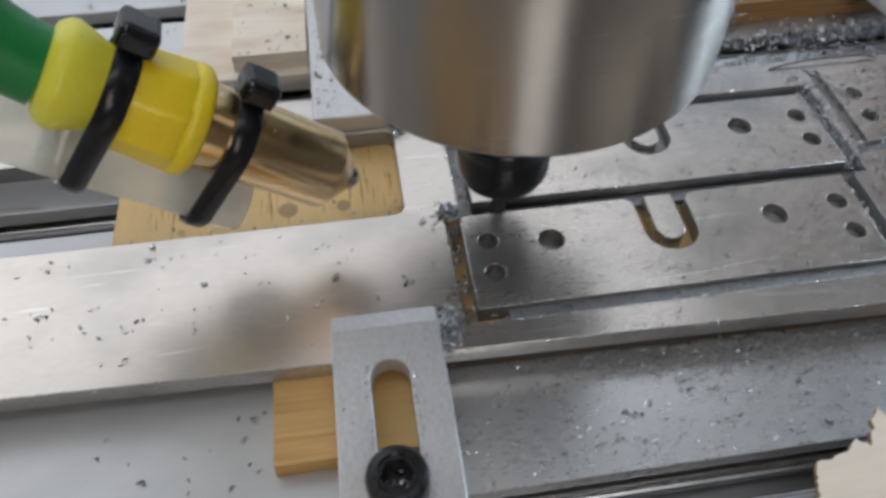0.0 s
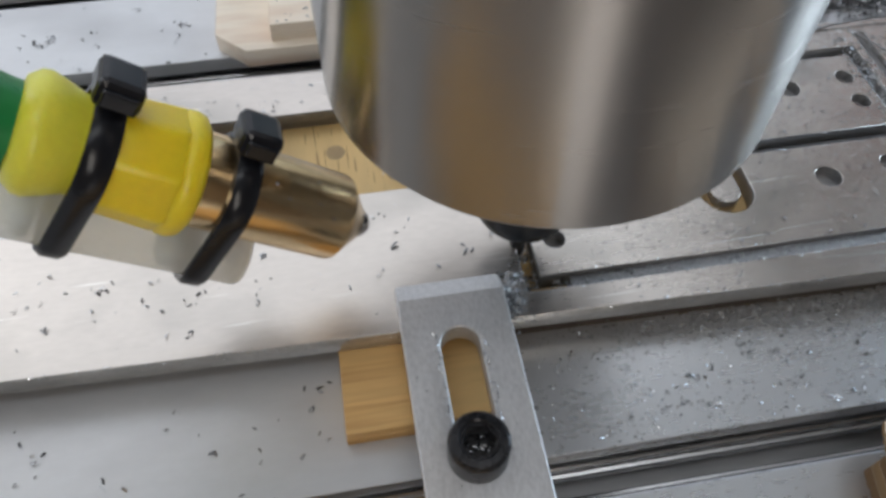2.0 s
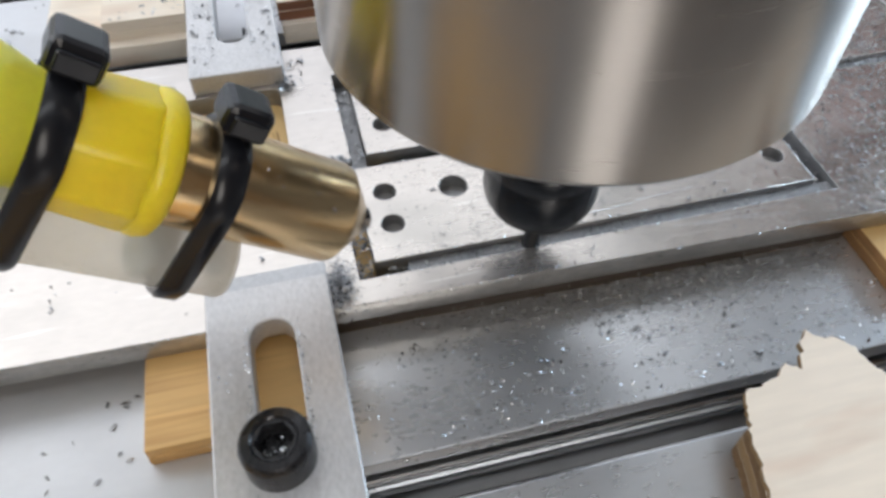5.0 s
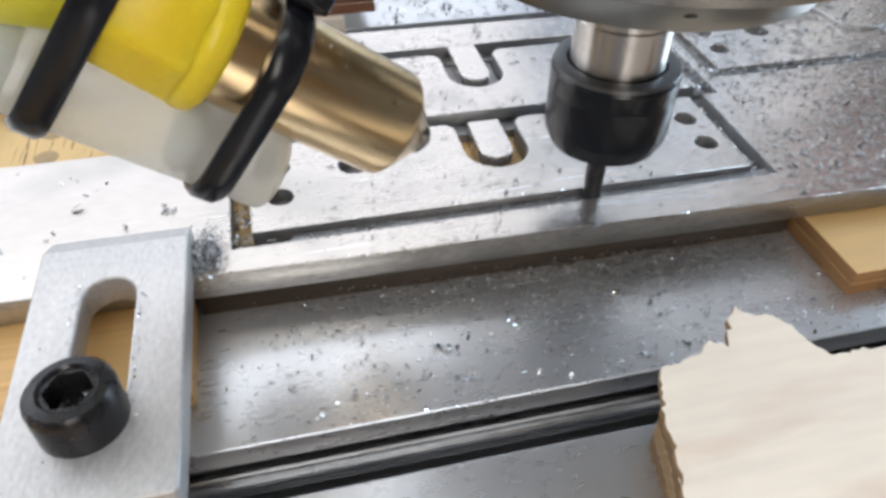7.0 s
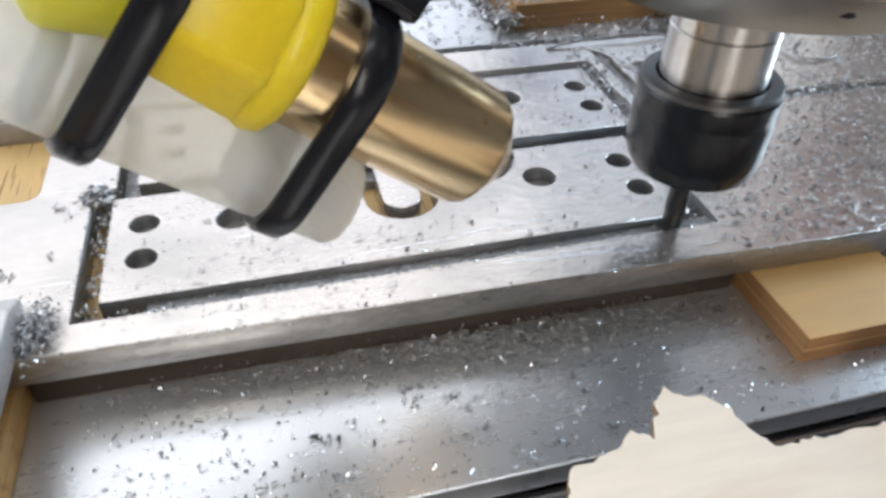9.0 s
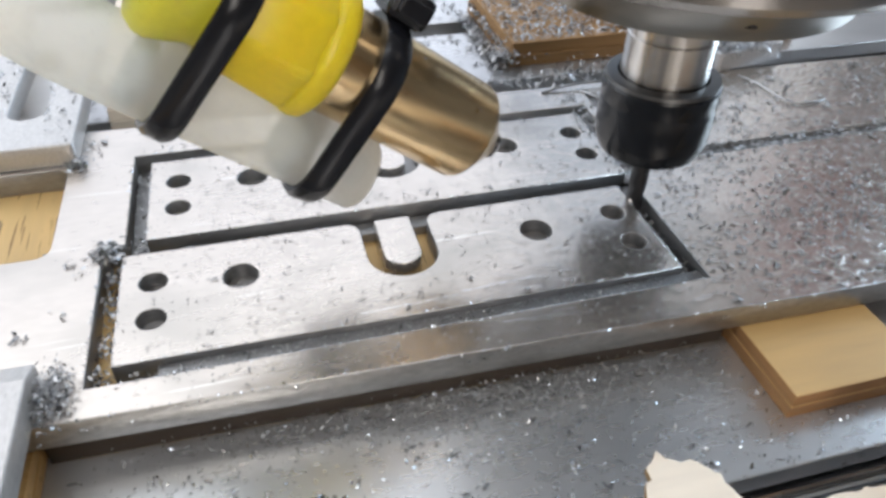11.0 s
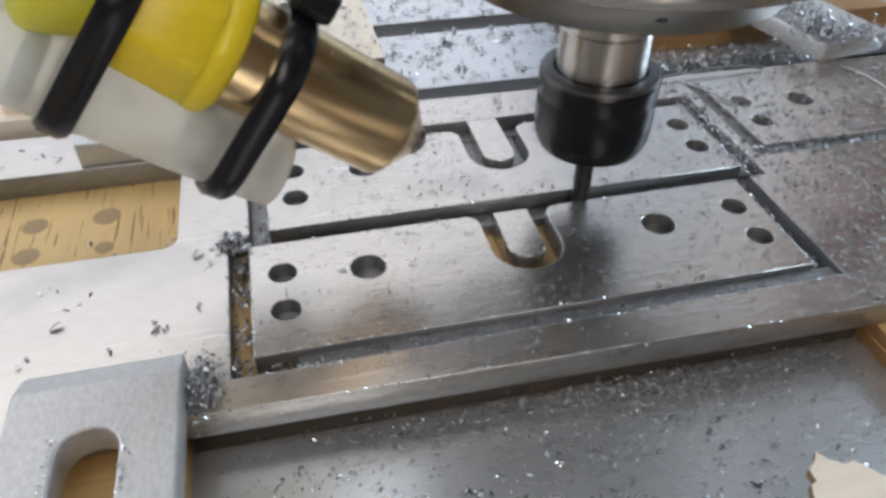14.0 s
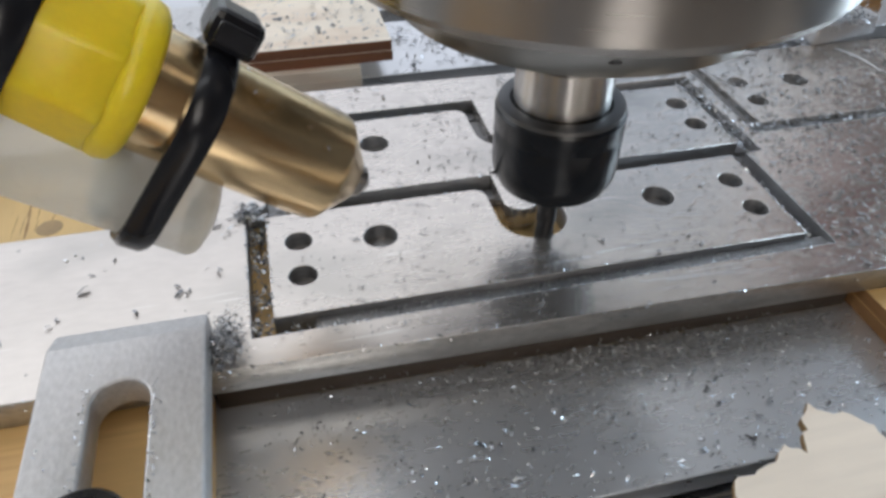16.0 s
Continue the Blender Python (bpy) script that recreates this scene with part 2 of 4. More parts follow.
cr.color_ramp.elements[0].color, cr.color_ramp.elements[1].color = (0.16, 0.162, 0.17, 1), (0.44, 0.445, 0.46, 1)
cl.new(geo.outputs["Random Per Island"], cr.inputs[0])
cl.new(cr.outputs[0], cn["Principled BSDF"].inputs["Base Color"])
DRIFT_CHIP = material("matted_chip", (0.4, 0.4, 0.41), 0.6, 0.35, 0.3, 500, 3000, 0.2)
cn, cl = DRIFT_CHIP.node_tree.nodes, DRIFT_CHIP.node_tree.links
geo, cr = cn.new("ShaderNodeNewGeometry"), cn.new("ShaderNodeValToRGB")
cr.color_ramp.elements[0].color, cr.color_ramp.elements[1].color = (0.20, 0.205, 0.21, 1), (0.60, 0.61, 0.62, 1)
cl.new(geo.outputs["Random Per Island"], cr.inputs[0])
cl.new(cr.outputs[0], cn["Principled BSDF"].inputs["Base Color"])
RING_STEEL = material("dull_ring_steel", (0.24, 0.232, 0.22), 0.30, 1.0, 0.06, 60, 900, 0.02, (0.3, 0.3, 8), 0.03)
PLASTER = material("plaster", (0.84, 0.83, 0.80), 0.9, 0, 0.06, 3, 60, 0.1)
FLOOR_M = material("floor_board", (0.22, 0.16, 0.11), 0.7, 0, 0.15, 4, 60, 0.1)
BENCH = material("dark_bench_wood", (0.15, 0.10, 0.065), 0.6, 0, 0.25, 6, 80, 0.2, (0.3, 3, 3))
BROWN_PANEL = material("brown_panelling", (0.16, 0.10, 0.055), 0.6, 0, 0.25, 4, 60, 0.2, (6, 6, 0.6))
RED_PAINT = material("red_enamel", (0.38, 0.12, 0.11), 0.4, 0, 0.06, 6, 60, 0.05)
GREY_PAINT = material("grey_wall_paint", (0.18, 0.18, 0.185), 0.8, 0, 0.08, 3, 60, 0.1)
FROST = material("translucent_tube", (0.95, 0.93, 0.88), 0.3, 0, 0.04, 80, 900, 0.05)
fn, fl = FROST.node_tree.nodes, FROST.node_tree.links
clear, milk, mixa, mixb = fn.new("ShaderNodeBsdfTransparent"), fn.new("ShaderNodeBsdfTranslucent"), fn.new("ShaderNodeMixShader"), fn.new("ShaderNodeMixShader")
milk.inputs[0].default_value = (0.97, 0.96, 0.92, 1)
clear.inputs[0].default_value = (1.0, 0.99, 0.97, 1)
mixa.inputs[0].default_value, mixb.inputs[0].default_value = 0.6, 0.34
fl.new(fn["Principled BSDF"].outputs[0], mixa.inputs[1])
fl.new(milk.outputs[0], mixa.inputs[2])
fl.new(mixa.outputs[0], mixb.inputs[1])
fl.new(clear.outputs[0], mixb.inputs[2])
fl.new(mixb.outputs[0], fn["Material Output"].inputs[0])
BLUE_LIQUID = material("blue_coolant", (0.40, 0.50, 0.57), 0.4, 0, 0.05, 90, 900, 0.03)
qn, ql = BLUE_LIQUID.node_tree.nodes, BLUE_LIQUID.node_tree.links
thin, mixq = qn.new("ShaderNodeBsdfTransparent"), qn.new("ShaderNodeMixShader")
mixq.inputs[0].default_value = 0.2
ql.new(qn["Principled BSDF"].outputs[0], mixq.inputs[1])
ql.new(thin.outputs[0], mixq.inputs[2])
ql.new(mixq.outputs[0], qn["Material Output"].inputs[0])


# ---- builders ----
def part(name, bm_or_mesh, mat, parent=None, label="", smooth=None):
    if isinstance(bm_or_mesh, bmesh.types.BMesh):
        me = bpy.data.meshes.new(name)
        bmesh.ops.recalc_face_normals(bm_or_mesh, faces=bm_or_mesh.faces)
        bm_or_mesh.to_mesh(me)
        bm_or_mesh.free()
    else:
        me = bm_or_mesh
    for m in mat if isinstance(mat, (list, tuple)) else [mat]:
        me.materials.append(m)
    if smooth is not None:
        me.polygons.foreach_set("use_smooth", [True] * len(me.polygons))
        me.set_sharp_from_angle(angle=radians(smooth))
    ob = new(name, me)
    ob.parent = parent
    if label:
        ob["label"] = label
    return ob


def empty(name, m, label, category, group=""):
    ob = new(name)
    ob.empty_display_size = 0.005
    ob.matrix_world = m
    return tagged(ob, label, category, group)


def circle(x, y, r, n=28):
    return [(x + r * math.cos(2 * math.pi * i / n), y + r * math.sin(2 * math.pi * i / n)) for i in range(n)]


def rect(x0, y0, x1, y1, r=0.0, n=6):
    if r <= 0:
        return [(x0, y0), (x1, y0), (x1, y1), (x0, y1)]
    out = []
    for cx, cy, a in ((x1 - r, y0 + r, -90), (x1 - r, y1 - r, 0), (x0 + r, y1 - r, 90), (x0 + r, y0 + r, 180)):
        out += [(cx + r * math.cos(radians(a + 90 * i / n)), cy + r * math.sin(radians(a + 90 * i / n))) for i in range(n + 1)]
    return out


def sheet(loops, z0, z1, bevel=0.0):
    """A flat piece in millimetres with holes: outline first, then the holes, from z0 to z1."""
    cu = bpy.data.curves.new("outline", "CURVE")
    cu.dimensions, cu.fill_mode = "2D", "BOTH"
    cu.extrude, cu.bevel_depth, cu.bevel_resolution = (z1 - z0) / 2 * MM - bevel * MM, bevel * MM, 1
    cu.offset = -bevel * MM
    for loop in loops:
        sp = cu.splines.new("POLY")
        sp.points.add(len(loop) - 1)
        for p, (x, y) in zip(sp.points, loop):
            p.co = (x * MM, y * MM, 0, 1)
        sp.use_cyclic_u = True
    ob = bpy.data.objects.new("outline", cu)
    scene.collection.objects.link(ob)
    bpy.context.view_layer.update()
    me = bpy.data.meshes.new_from_object(ob.evaluated_get(bpy.context.evaluated_depsgraph_get()))
    bpy.data.objects.remove(ob)
    bpy.data.curves.remove(cu)
    me.transform(Matrix.Translation((0, 0, (z0 + z1) / 2 * MM)))
    bm = bmesh.new()
    bm.from_mesh(me)
    bmesh.ops.remove_doubles(bm, verts=bm.verts, dist=2e-6)
    bm.to_mesh(me)
    bm.free()
    return me


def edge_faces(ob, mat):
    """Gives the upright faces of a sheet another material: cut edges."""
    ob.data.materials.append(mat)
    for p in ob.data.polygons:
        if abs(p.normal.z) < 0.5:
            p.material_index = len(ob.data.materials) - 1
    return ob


def box(bm, x0, y0, z0, x1, y1, z1, bevel=0.0):
    """A box in millimetres, bevelled."""
    r = bmesh.ops.create_cube(bm, size=1)
    bmesh.ops.transform(bm, matrix=Matrix.LocRotScale(((x0 + x1) / 2 * MM, (y0 + y1) / 2 * MM, (z0 + z1) / 2 * MM), None, ((x1 - x0) * MM, (y1 - y0) * MM, (z1 - z0) * MM)), verts=r["verts"])
    if bevel:
        es = {e for v in r["verts"] for e in v.link_edges}
        bmesh.ops.bevel(bm, geom=list(es), offset=bevel * MM, segments=2, affect="EDGES", profile=0.5)
    return bm


def boxed(*a):
    return box(bmesh.new(), *a)


def lathe(profile, n=64, axis="Z"):
    """A turned body from (radius, height) pairs in millimetres."""
    bm = bmesh.new()
    rings = []
    for r, z in profile:
        if r <= 0:
            rings.append([bm.verts.new((0, 0, z * MM))])
        else:
            rings.append([bm.verts.new((r * MM * math.cos(2 * math.pi * i / n), r * MM * math.sin(2 * math.pi * i / n), z * MM)) for i in range(n)])
    for a, b in zip(rings, rings[1:]):
        for i in range(n):
            j = (i + 1) % n
            if len(a) == 1 and len(b) > 1:
                bm.faces.new((a[0], b[i], b[j]))
            elif len(b) == 1 and len(a) > 1:
                bm.faces.new((a[i], a[j], b[0]))
            elif len(a) > 1:
                bm.faces.new((a[i], a[j], b[j], b[i]))
    if axis == "X":
        bm.transform(Matrix.Rotation(radians(90), 4, "Y"))
    return bm


def structure(name, bm, mat, label, category):
    return tagged(part(name, bm, mat), label, category, kind="structure")


def pipe(points, r, inner=0.0, res=8):
    """A bent round tube through points in millimetres."""
    cu = bpy.data.curves.new("run", "CURVE")
    cu.dimensions, cu.bevel_depth, cu.bevel_resolution, cu.use_fill_caps, cu.resolution_u = "3D", r * MM, res, True, 10
    sp = cu.splines.new("NURBS")
    sp.points.add(len(points) - 1)
    for p, q in zip(sp.points, points):
        p.co = (*[v * MM for v in q], 1)
    sp.use_endpoint_u, sp.order_u = True, 4
    ob = bpy.data.objects.new("run", cu)
    scene.collection.objects.link(ob)
    bpy.context.view_layer.update()
    me = bpy.data.meshes.new_from_object(ob.evaluated_get(bpy.context.evaluated_depsgraph_get()))
    bpy.data.objects.remove(ob)
    bpy.data.curves.remove(cu)
    return me


def strap(circles, width, thick):
    """A band in the YZ plane round circles (y, z, r), in millimetres."""
    def hull(grow):
        pts = sorted({(round(y + (r + grow) * math.cos(a * math.pi / 24), 5), round(z + (r + grow) * math.sin(a * math.pi / 24), 5)) for y, z, r in circles for a in range(48)})
        def chain(seq):
            out = []
            for p in seq:
                while len(out) > 1 and (out[-1][0] - out[-2][0]) * (p[1] - out[-2][1]) - (out[-1][1] - out[-2][1]) * (p[0] - out[-2][0]) <= 0:
                    out.pop()
                out.append(p)
            return out[:-1]
        return chain(pts) + chain(pts[::-1])
    inner = hull(0.05)
    n = len(inner)
    outer, shoulder = [], []
    for i in range(n):
        a, b = Vector(inner[i - 1]), Vector(inner[(i + 1) % n])
        t = (b - a).normalized()
        outer.append((inner[i][0] + t.y * thick, inner[i][1] - t.x * thick))
        shoulder.append((inner[i][0] + t.y * thick * 0.55, inner[i][1] - t.x * thick * 0.55))
    bm = bmesh.new()
    rows = []
    for loop, ws in ((inner, 0.5), (shoulder, 0.5), (outer, 0.3)):
        for sx in (-ws, ws):
            rows.append([bm.verts.new((sx * width * MM, y * MM, z * MM)) for y, z in loop])
    for a, b in ((0, 1), (1, 3), (3, 5), (5, 4), (4, 2), (2, 0)):
        for i in range(n):
            j = (i + 1) % n
            bm.faces.new((rows[a][i], rows[a][j], rows[b][j], rows[b][i]))
    return bm


def scatter(name, spots, size, mat, seed, parent=None):
    """Curled metal chips at (x, y, z) in millimetres, one joined mesh."""
    rng = random.Random(seed)
    verts, faces = [], []
    for x, y, z in spots:
        L = rng.uniform(*size) * (1.8 if rng.random() < 0.06 else 1)
        w, a, curl, lift = L * rng.uniform(0.25, 0.55), rng.uniform(0, math.tau), rng.uniform(0.1, 0.5) * L, rng.uniform(0.02, 0.25) * L
        m = Matrix.Translation((x, y, z + 0.03)) @ Euler((rng.uniform(-0.5, 0.5), rng.uniform(-0.4, 0.4), a)).to_matrix().to_4x4()
        k = len(verts)
        for px, pz in ((-0.5, lift), (-0.15, lift + curl * 0.6), (0.2, lift + curl), (0.5, lift + curl * 0.5)):
            for py in (-0.5, 0.5):
                q = m @ Vector((px * L, py * w * (1 - abs(px) * 0.8), max(0.0, pz)))
                verts.append((q.x * MM, q.y * MM, q.z * MM))
        faces += [(k + 2 * i, k + 2 * i + 1, k + 2 * i + 3, k + 2 * i + 2) for i in range(3)]
    me = bpy.data.meshes.new(name)
    me.from_pydata(verts, [], faces)
    return part(name, me, mat, parent)


def slab(loop, z0, z1, jitter=0.0, seed=1):
    """An offcut with a torn outline: the loop's edges are cut up and shifted a little."""
    rng, out = random.Random(seed), []
    for (ax, ay), (bx, by) in zip(loop, loop[1:] + loop[:1]):
        n = max(1, int(math.dist((ax, ay), (bx, by)) / 0.8)) if jitter else 1
        for i in range(n):
            f = i / n
            out.append((ax + (bx - ax) * f + rng.uniform(-jitter, jitter), ay + (by - ay) * f + rng.uniform(-jitter, jitter)))
    return sheet([out], z0, z1, 0.1)


# ---- the room ----
M = 1000
ROOM = (-1.6, 1.6, -1.5, 1.5, -0.85, 1.65)
x0, x1, y0, y1, z0, z1 = [v * M for v in ROOM]
structure("floor", boxed(x0 - 200, y0 - 200, z0 - 100, x1 + 200, y1 + 200, z0), FLOOR_M, "dark wooden workshop floor under the machine", "floor")
bm = bmesh.new()
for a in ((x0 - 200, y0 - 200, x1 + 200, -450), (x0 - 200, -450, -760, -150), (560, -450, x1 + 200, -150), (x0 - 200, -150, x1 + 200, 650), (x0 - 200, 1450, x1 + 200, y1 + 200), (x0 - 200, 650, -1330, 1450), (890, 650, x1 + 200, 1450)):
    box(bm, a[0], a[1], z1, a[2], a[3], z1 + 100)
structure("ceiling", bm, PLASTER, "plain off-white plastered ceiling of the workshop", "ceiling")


def wall(name, fixed, a0, a1, at, sign, hole=None, mat=None, label="plain warm white plastered workshop wall"):
    bm = bmesh.new()
    spans = [(a0, a1, z0, z1)] if hole is None else [(a0, hole[0], z0, z1), (hole[1], a1, z0, z1), (hole[0], hole[1], z0, hole[2]), (hole[0], hole[1], hole[3], z1)]
    for p, q, b, t in spans:
        if fixed == "y":
            box(bm, p, min(at, at + sign * 150), b, q, max(at, at + sign * 150), t)
        else:
            box(bm, min(at, at + sign * 150), p, b, max(at, at + sign * 150), q, t)
    structure(name, bm, mat or PLASTER, label, "wall")


wall("wall_north", "y", x0 - 150, x1 + 150, y1, 1, (-1450, 1450, 100, 1560))
wall("wall_south", "y", x0 - 150, x1 + 150, y0, -1, (-280, 200, 350, 1350), BROWN_PANEL, "brown wood-panelled workshop wall with a narrow window")
wall("wall_east", "x", y0, y1, x1, 1, (100, 700, 50, 1100), GREY_PAINT, "dark grey painted workshop wall with a window")
# The opening only lets the added west fill in.
wall("wall_west", "x", y0, y1, x0, -1, (60, 1400, 200, 1480))

cab = empty("red_cabinet", pose(1.489, 1.22, 1.16, 0, 0, -90), "red painted metal wall cabinet in the corner", "cabinet")
part("cabinet_body", boxed(-200, -110, -180, 200, 110, 180, 6), RED_PAINT, cab)
for sx in (-1, 1):
    door = part("cabinet_door", boxed(sx * 100 - 97, -128, -175, sx * 100 + 97, -111, 175, 4), RED_PAINT, cab)
    part("handle", boxed(sx * 30 - 6, -146, -40, sx * 30 + 6, -128.5, 40, 3), STEEL_SHAFT, door)

# ---- the bed ----
BED = -9.5
PITCH, SLOT = 40.0, 8.4
for i in range(-5, 9):
    c = -53.1 + PITCH * i
    prof = empty("bed_profile", pose(0, 0, 0), "pale anodised aluminium T-slot bed profile dusted with chips", "machine bed", "bed profiles")
    part("deck", boxed(-420, c + SLOT / 2, BED - 4, 420, c + PITCH - SLOT / 2, BED, 0.3), ALU_BED, prof)
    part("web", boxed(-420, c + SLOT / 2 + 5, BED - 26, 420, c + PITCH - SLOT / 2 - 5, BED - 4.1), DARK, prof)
    for edge, way in ((c + SLOT / 2, -1), (c + PITCH - SLOT / 2, 1)):
        section = [(-4.9, -8.2), (2.2, -8.2), (2.5, -7.8), (2.5, -6.0), (2.2, -5.6), (1.7, -5.5), (1.4, -6.1), (0.9, -6.2), (0.7, -5.8), (0.3, -5.6), (-0.1, -5.8), (-4.9, -5.8)]
        lip = bmesh.new()
        ends = [[lip.verts.new((x * MM, (edge + way * a) * MM, (BED + h) * MM)) for a, h in section] for x in (-420, 420)]
        for k in range(len(section)):
            lip.faces.new((ends[0][k - 1], ends[0][k], ends[1][k], ends[1][k - 1]))
        for e in ends:
            lip.faces.new(e)
        part("slot_lip", lip, STEEL_RAIL, prof, "bright ridged metal lip inside the slot")
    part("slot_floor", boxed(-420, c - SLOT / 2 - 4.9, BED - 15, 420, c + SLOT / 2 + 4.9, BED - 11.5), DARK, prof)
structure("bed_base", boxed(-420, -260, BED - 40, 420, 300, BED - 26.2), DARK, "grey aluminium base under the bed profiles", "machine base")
bench = empty("workbench", pose(0, 0, 0), "sturdy dark wooden workbench under the milling machine", "workbench")
part("bench_top", boxed(-700, -450, BED - 80, 700, 450, BED - 40.5, 2), BENCH, bench)
for sx in (-1, 1):
    for sy in (-1, 1):
        part("leg", boxed(sx * 640 - 35, sy * 390 - 35, z0, sx * 640 + 35, sy * 390 + 35, BED - 80.2, 2), BENCH, bench)

# ---- the workpiece ----
TH = 4.6
SLOTW = 3.2
AX0, AX1, AY0, AY1 = -5.0, 82.5, -16.6, 7.4
BX, BY = 3.5, 27.6
CX, CY = 99.4, 33.4
UX, UR, UY = 39.2, 5.9, -1.9
HOLES = ((0, 0, 2.2), (0, -8.3, 2.2), (13.2, -1.6, 2.8), (62.8, -1.6, 2.8), (78, 0, 2.2), (78, -8.3, 2.2))


def front_edge(x):
    return -25.1 - 0.022 * x


def bracket_loops(dx, dy):
    ox0, ox1, oy0, oy1 = AX0 + dx, AX1 + dx, AY0 + dy, AY1 + dy
    u = [(UX + dx + UR + 2.4 - 2.4 * math.sin(radians(a)), oy1 - 2.4 + 2.4 * math.cos(radians(a))) for a in range(0, 91, 18)] + [(UX + dx + UR * math.cos(-radians(a)), UY + dy + UR * math.sin(-radians(a))) for a in range(0, 181, 10)] + [(UX + dx - UR - 2.4 + 2.4 * math.sin(radians(a)), oy1 - 2.4 + 2.4 * math.cos(radians(a))) for a in range(90, -1, -18)]
    outline = [(ox0, oy0), (ox1, oy0), (ox1, oy1)] + u + [(ox0, oy1)]
    return [outline] + [circle(x + dx, y + dy, r) for x, y, r in HOLES]


def plug_loop(dx, dy, w=3.1):
    return [(UX + dx + w, AY1 + dy)] + [(UX + dx + w * math.cos(-radians(a)), UY + dy + w * math.sin(-radians(a))) for a in range(0, 181, 15)] + [(UX + dx - w, AY1 + dy)]


plate = empty("aluminium_plate", pose(0, 0, 0), "flat aluminium plate with brackets milled out of it", "metal plate")
frame_loops = [[(-190, front_edge(-190)), (190, front_edge(190)), (190, front_edge(190) + 74.5), (-190, front_edge(-190) + 74.5)]]
frame_loops.append([(AX0 - SLOTW, AY0 - SLOTW), (AX1 + SLOTW, AY0 - SLOTW), (AX1 + SLOTW, AY1 + 0.2), (AX1 + BX + SLOTW, AY1 + 0.2), (AX1 + BX + SLOTW, AY1 + BY + SLOTW), (UX + BX + UR + 1, AY1 + BY + SLOTW), (AX0 + BX - SLOTW, AY1 + BY + SLOTW), (AX0 + BX - SLOTW, AY1 + SLOTW), (AX0 - SLOTW, AY1 + SLOTW)])
cutout = rect(-150, 10, -16.3, 36.5, 2.5)
frame_loops.append(cutout[:14] + [(-57, 36.5), (-57, 23.5), (-57.6, 23), (-62.4, 23), (-63, 23.5), (-63, 36.5)] + cutout[14:])
frame_loops.append([(91.4, 43), (91.4, 13.5), (186, 13.5), (186, 16.7), (94.4, 16.7), (94.4, 43)])
for x, y, r in HOLES[:3]:
    frame_loops.append(circle(x + CX, y + CY, r))
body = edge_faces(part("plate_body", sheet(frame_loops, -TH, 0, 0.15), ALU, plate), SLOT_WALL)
body.data.materials.append(ALU_EDGE)
for p in body.data.polygons:
    if p.normal.y < -0.5 and p.center.y < -20.5 * MM:
        p.material_index = 2
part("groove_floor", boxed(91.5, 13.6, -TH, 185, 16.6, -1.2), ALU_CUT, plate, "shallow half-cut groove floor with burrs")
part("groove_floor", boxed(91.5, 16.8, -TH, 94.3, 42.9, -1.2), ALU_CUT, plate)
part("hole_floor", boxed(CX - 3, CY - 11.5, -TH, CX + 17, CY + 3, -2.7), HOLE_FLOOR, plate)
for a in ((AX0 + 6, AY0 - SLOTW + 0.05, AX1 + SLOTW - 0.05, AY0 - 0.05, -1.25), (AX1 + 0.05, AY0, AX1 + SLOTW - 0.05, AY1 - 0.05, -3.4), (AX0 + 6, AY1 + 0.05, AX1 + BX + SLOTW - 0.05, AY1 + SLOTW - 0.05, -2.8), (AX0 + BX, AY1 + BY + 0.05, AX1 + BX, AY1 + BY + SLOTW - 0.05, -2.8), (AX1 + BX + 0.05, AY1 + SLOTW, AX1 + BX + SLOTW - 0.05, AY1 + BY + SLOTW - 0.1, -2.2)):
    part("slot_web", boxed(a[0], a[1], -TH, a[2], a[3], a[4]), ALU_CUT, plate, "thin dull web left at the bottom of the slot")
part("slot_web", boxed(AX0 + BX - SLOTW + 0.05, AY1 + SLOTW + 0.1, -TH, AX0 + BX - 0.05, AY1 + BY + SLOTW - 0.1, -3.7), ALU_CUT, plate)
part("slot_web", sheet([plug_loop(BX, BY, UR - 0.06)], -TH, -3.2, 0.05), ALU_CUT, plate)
for dx, dy, label in ((0, 0, "milled aluminium bracket with six holes and a notch"), (BX, BY, "finished aluminium bracket with six holes behind the other")):
    br = empty("bracket", pose(0, 0, 0), label, "bracket", "brackets in the plate")
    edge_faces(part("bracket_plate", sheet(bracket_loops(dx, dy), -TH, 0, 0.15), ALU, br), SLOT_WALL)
    for hx, hy, r in HOLES:
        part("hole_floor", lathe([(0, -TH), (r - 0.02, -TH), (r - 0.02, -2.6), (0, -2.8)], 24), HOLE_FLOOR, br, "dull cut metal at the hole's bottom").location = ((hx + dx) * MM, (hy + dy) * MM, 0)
slug = tagged(part("slug", sheet([plug_loop(0, 0)], -TH, 0, 0.15), ALU), "small loose aluminium slug cut from the bracket's notch", "slug")
tongue = [(x, y + (SLOTW - 0.03 if y > AY1 + BY - 0.01 else 0)) for x, y in plug_loop(BX, BY)]
part("tongue", sheet([tongue], -TH, 0, 0.12), ALU, plate)
tagged(edge_faces(part("plywood_board", sheet([[(-80, -17.5), (-14.2, -17.5), (-14.2, -23.6), (86.8, -25.2), (86.8, -17.5), (170, -17.5), (170, 41), (-80, 41)]], BED + 0.05, -TH - 0.05, 0.2), SPOIL), SHADED_EDGE), "thin yellow plywood spoil board under the aluminium plate", "board")
board = [o for o in scene.collection.objects if o.name == "plywood_board"][0]
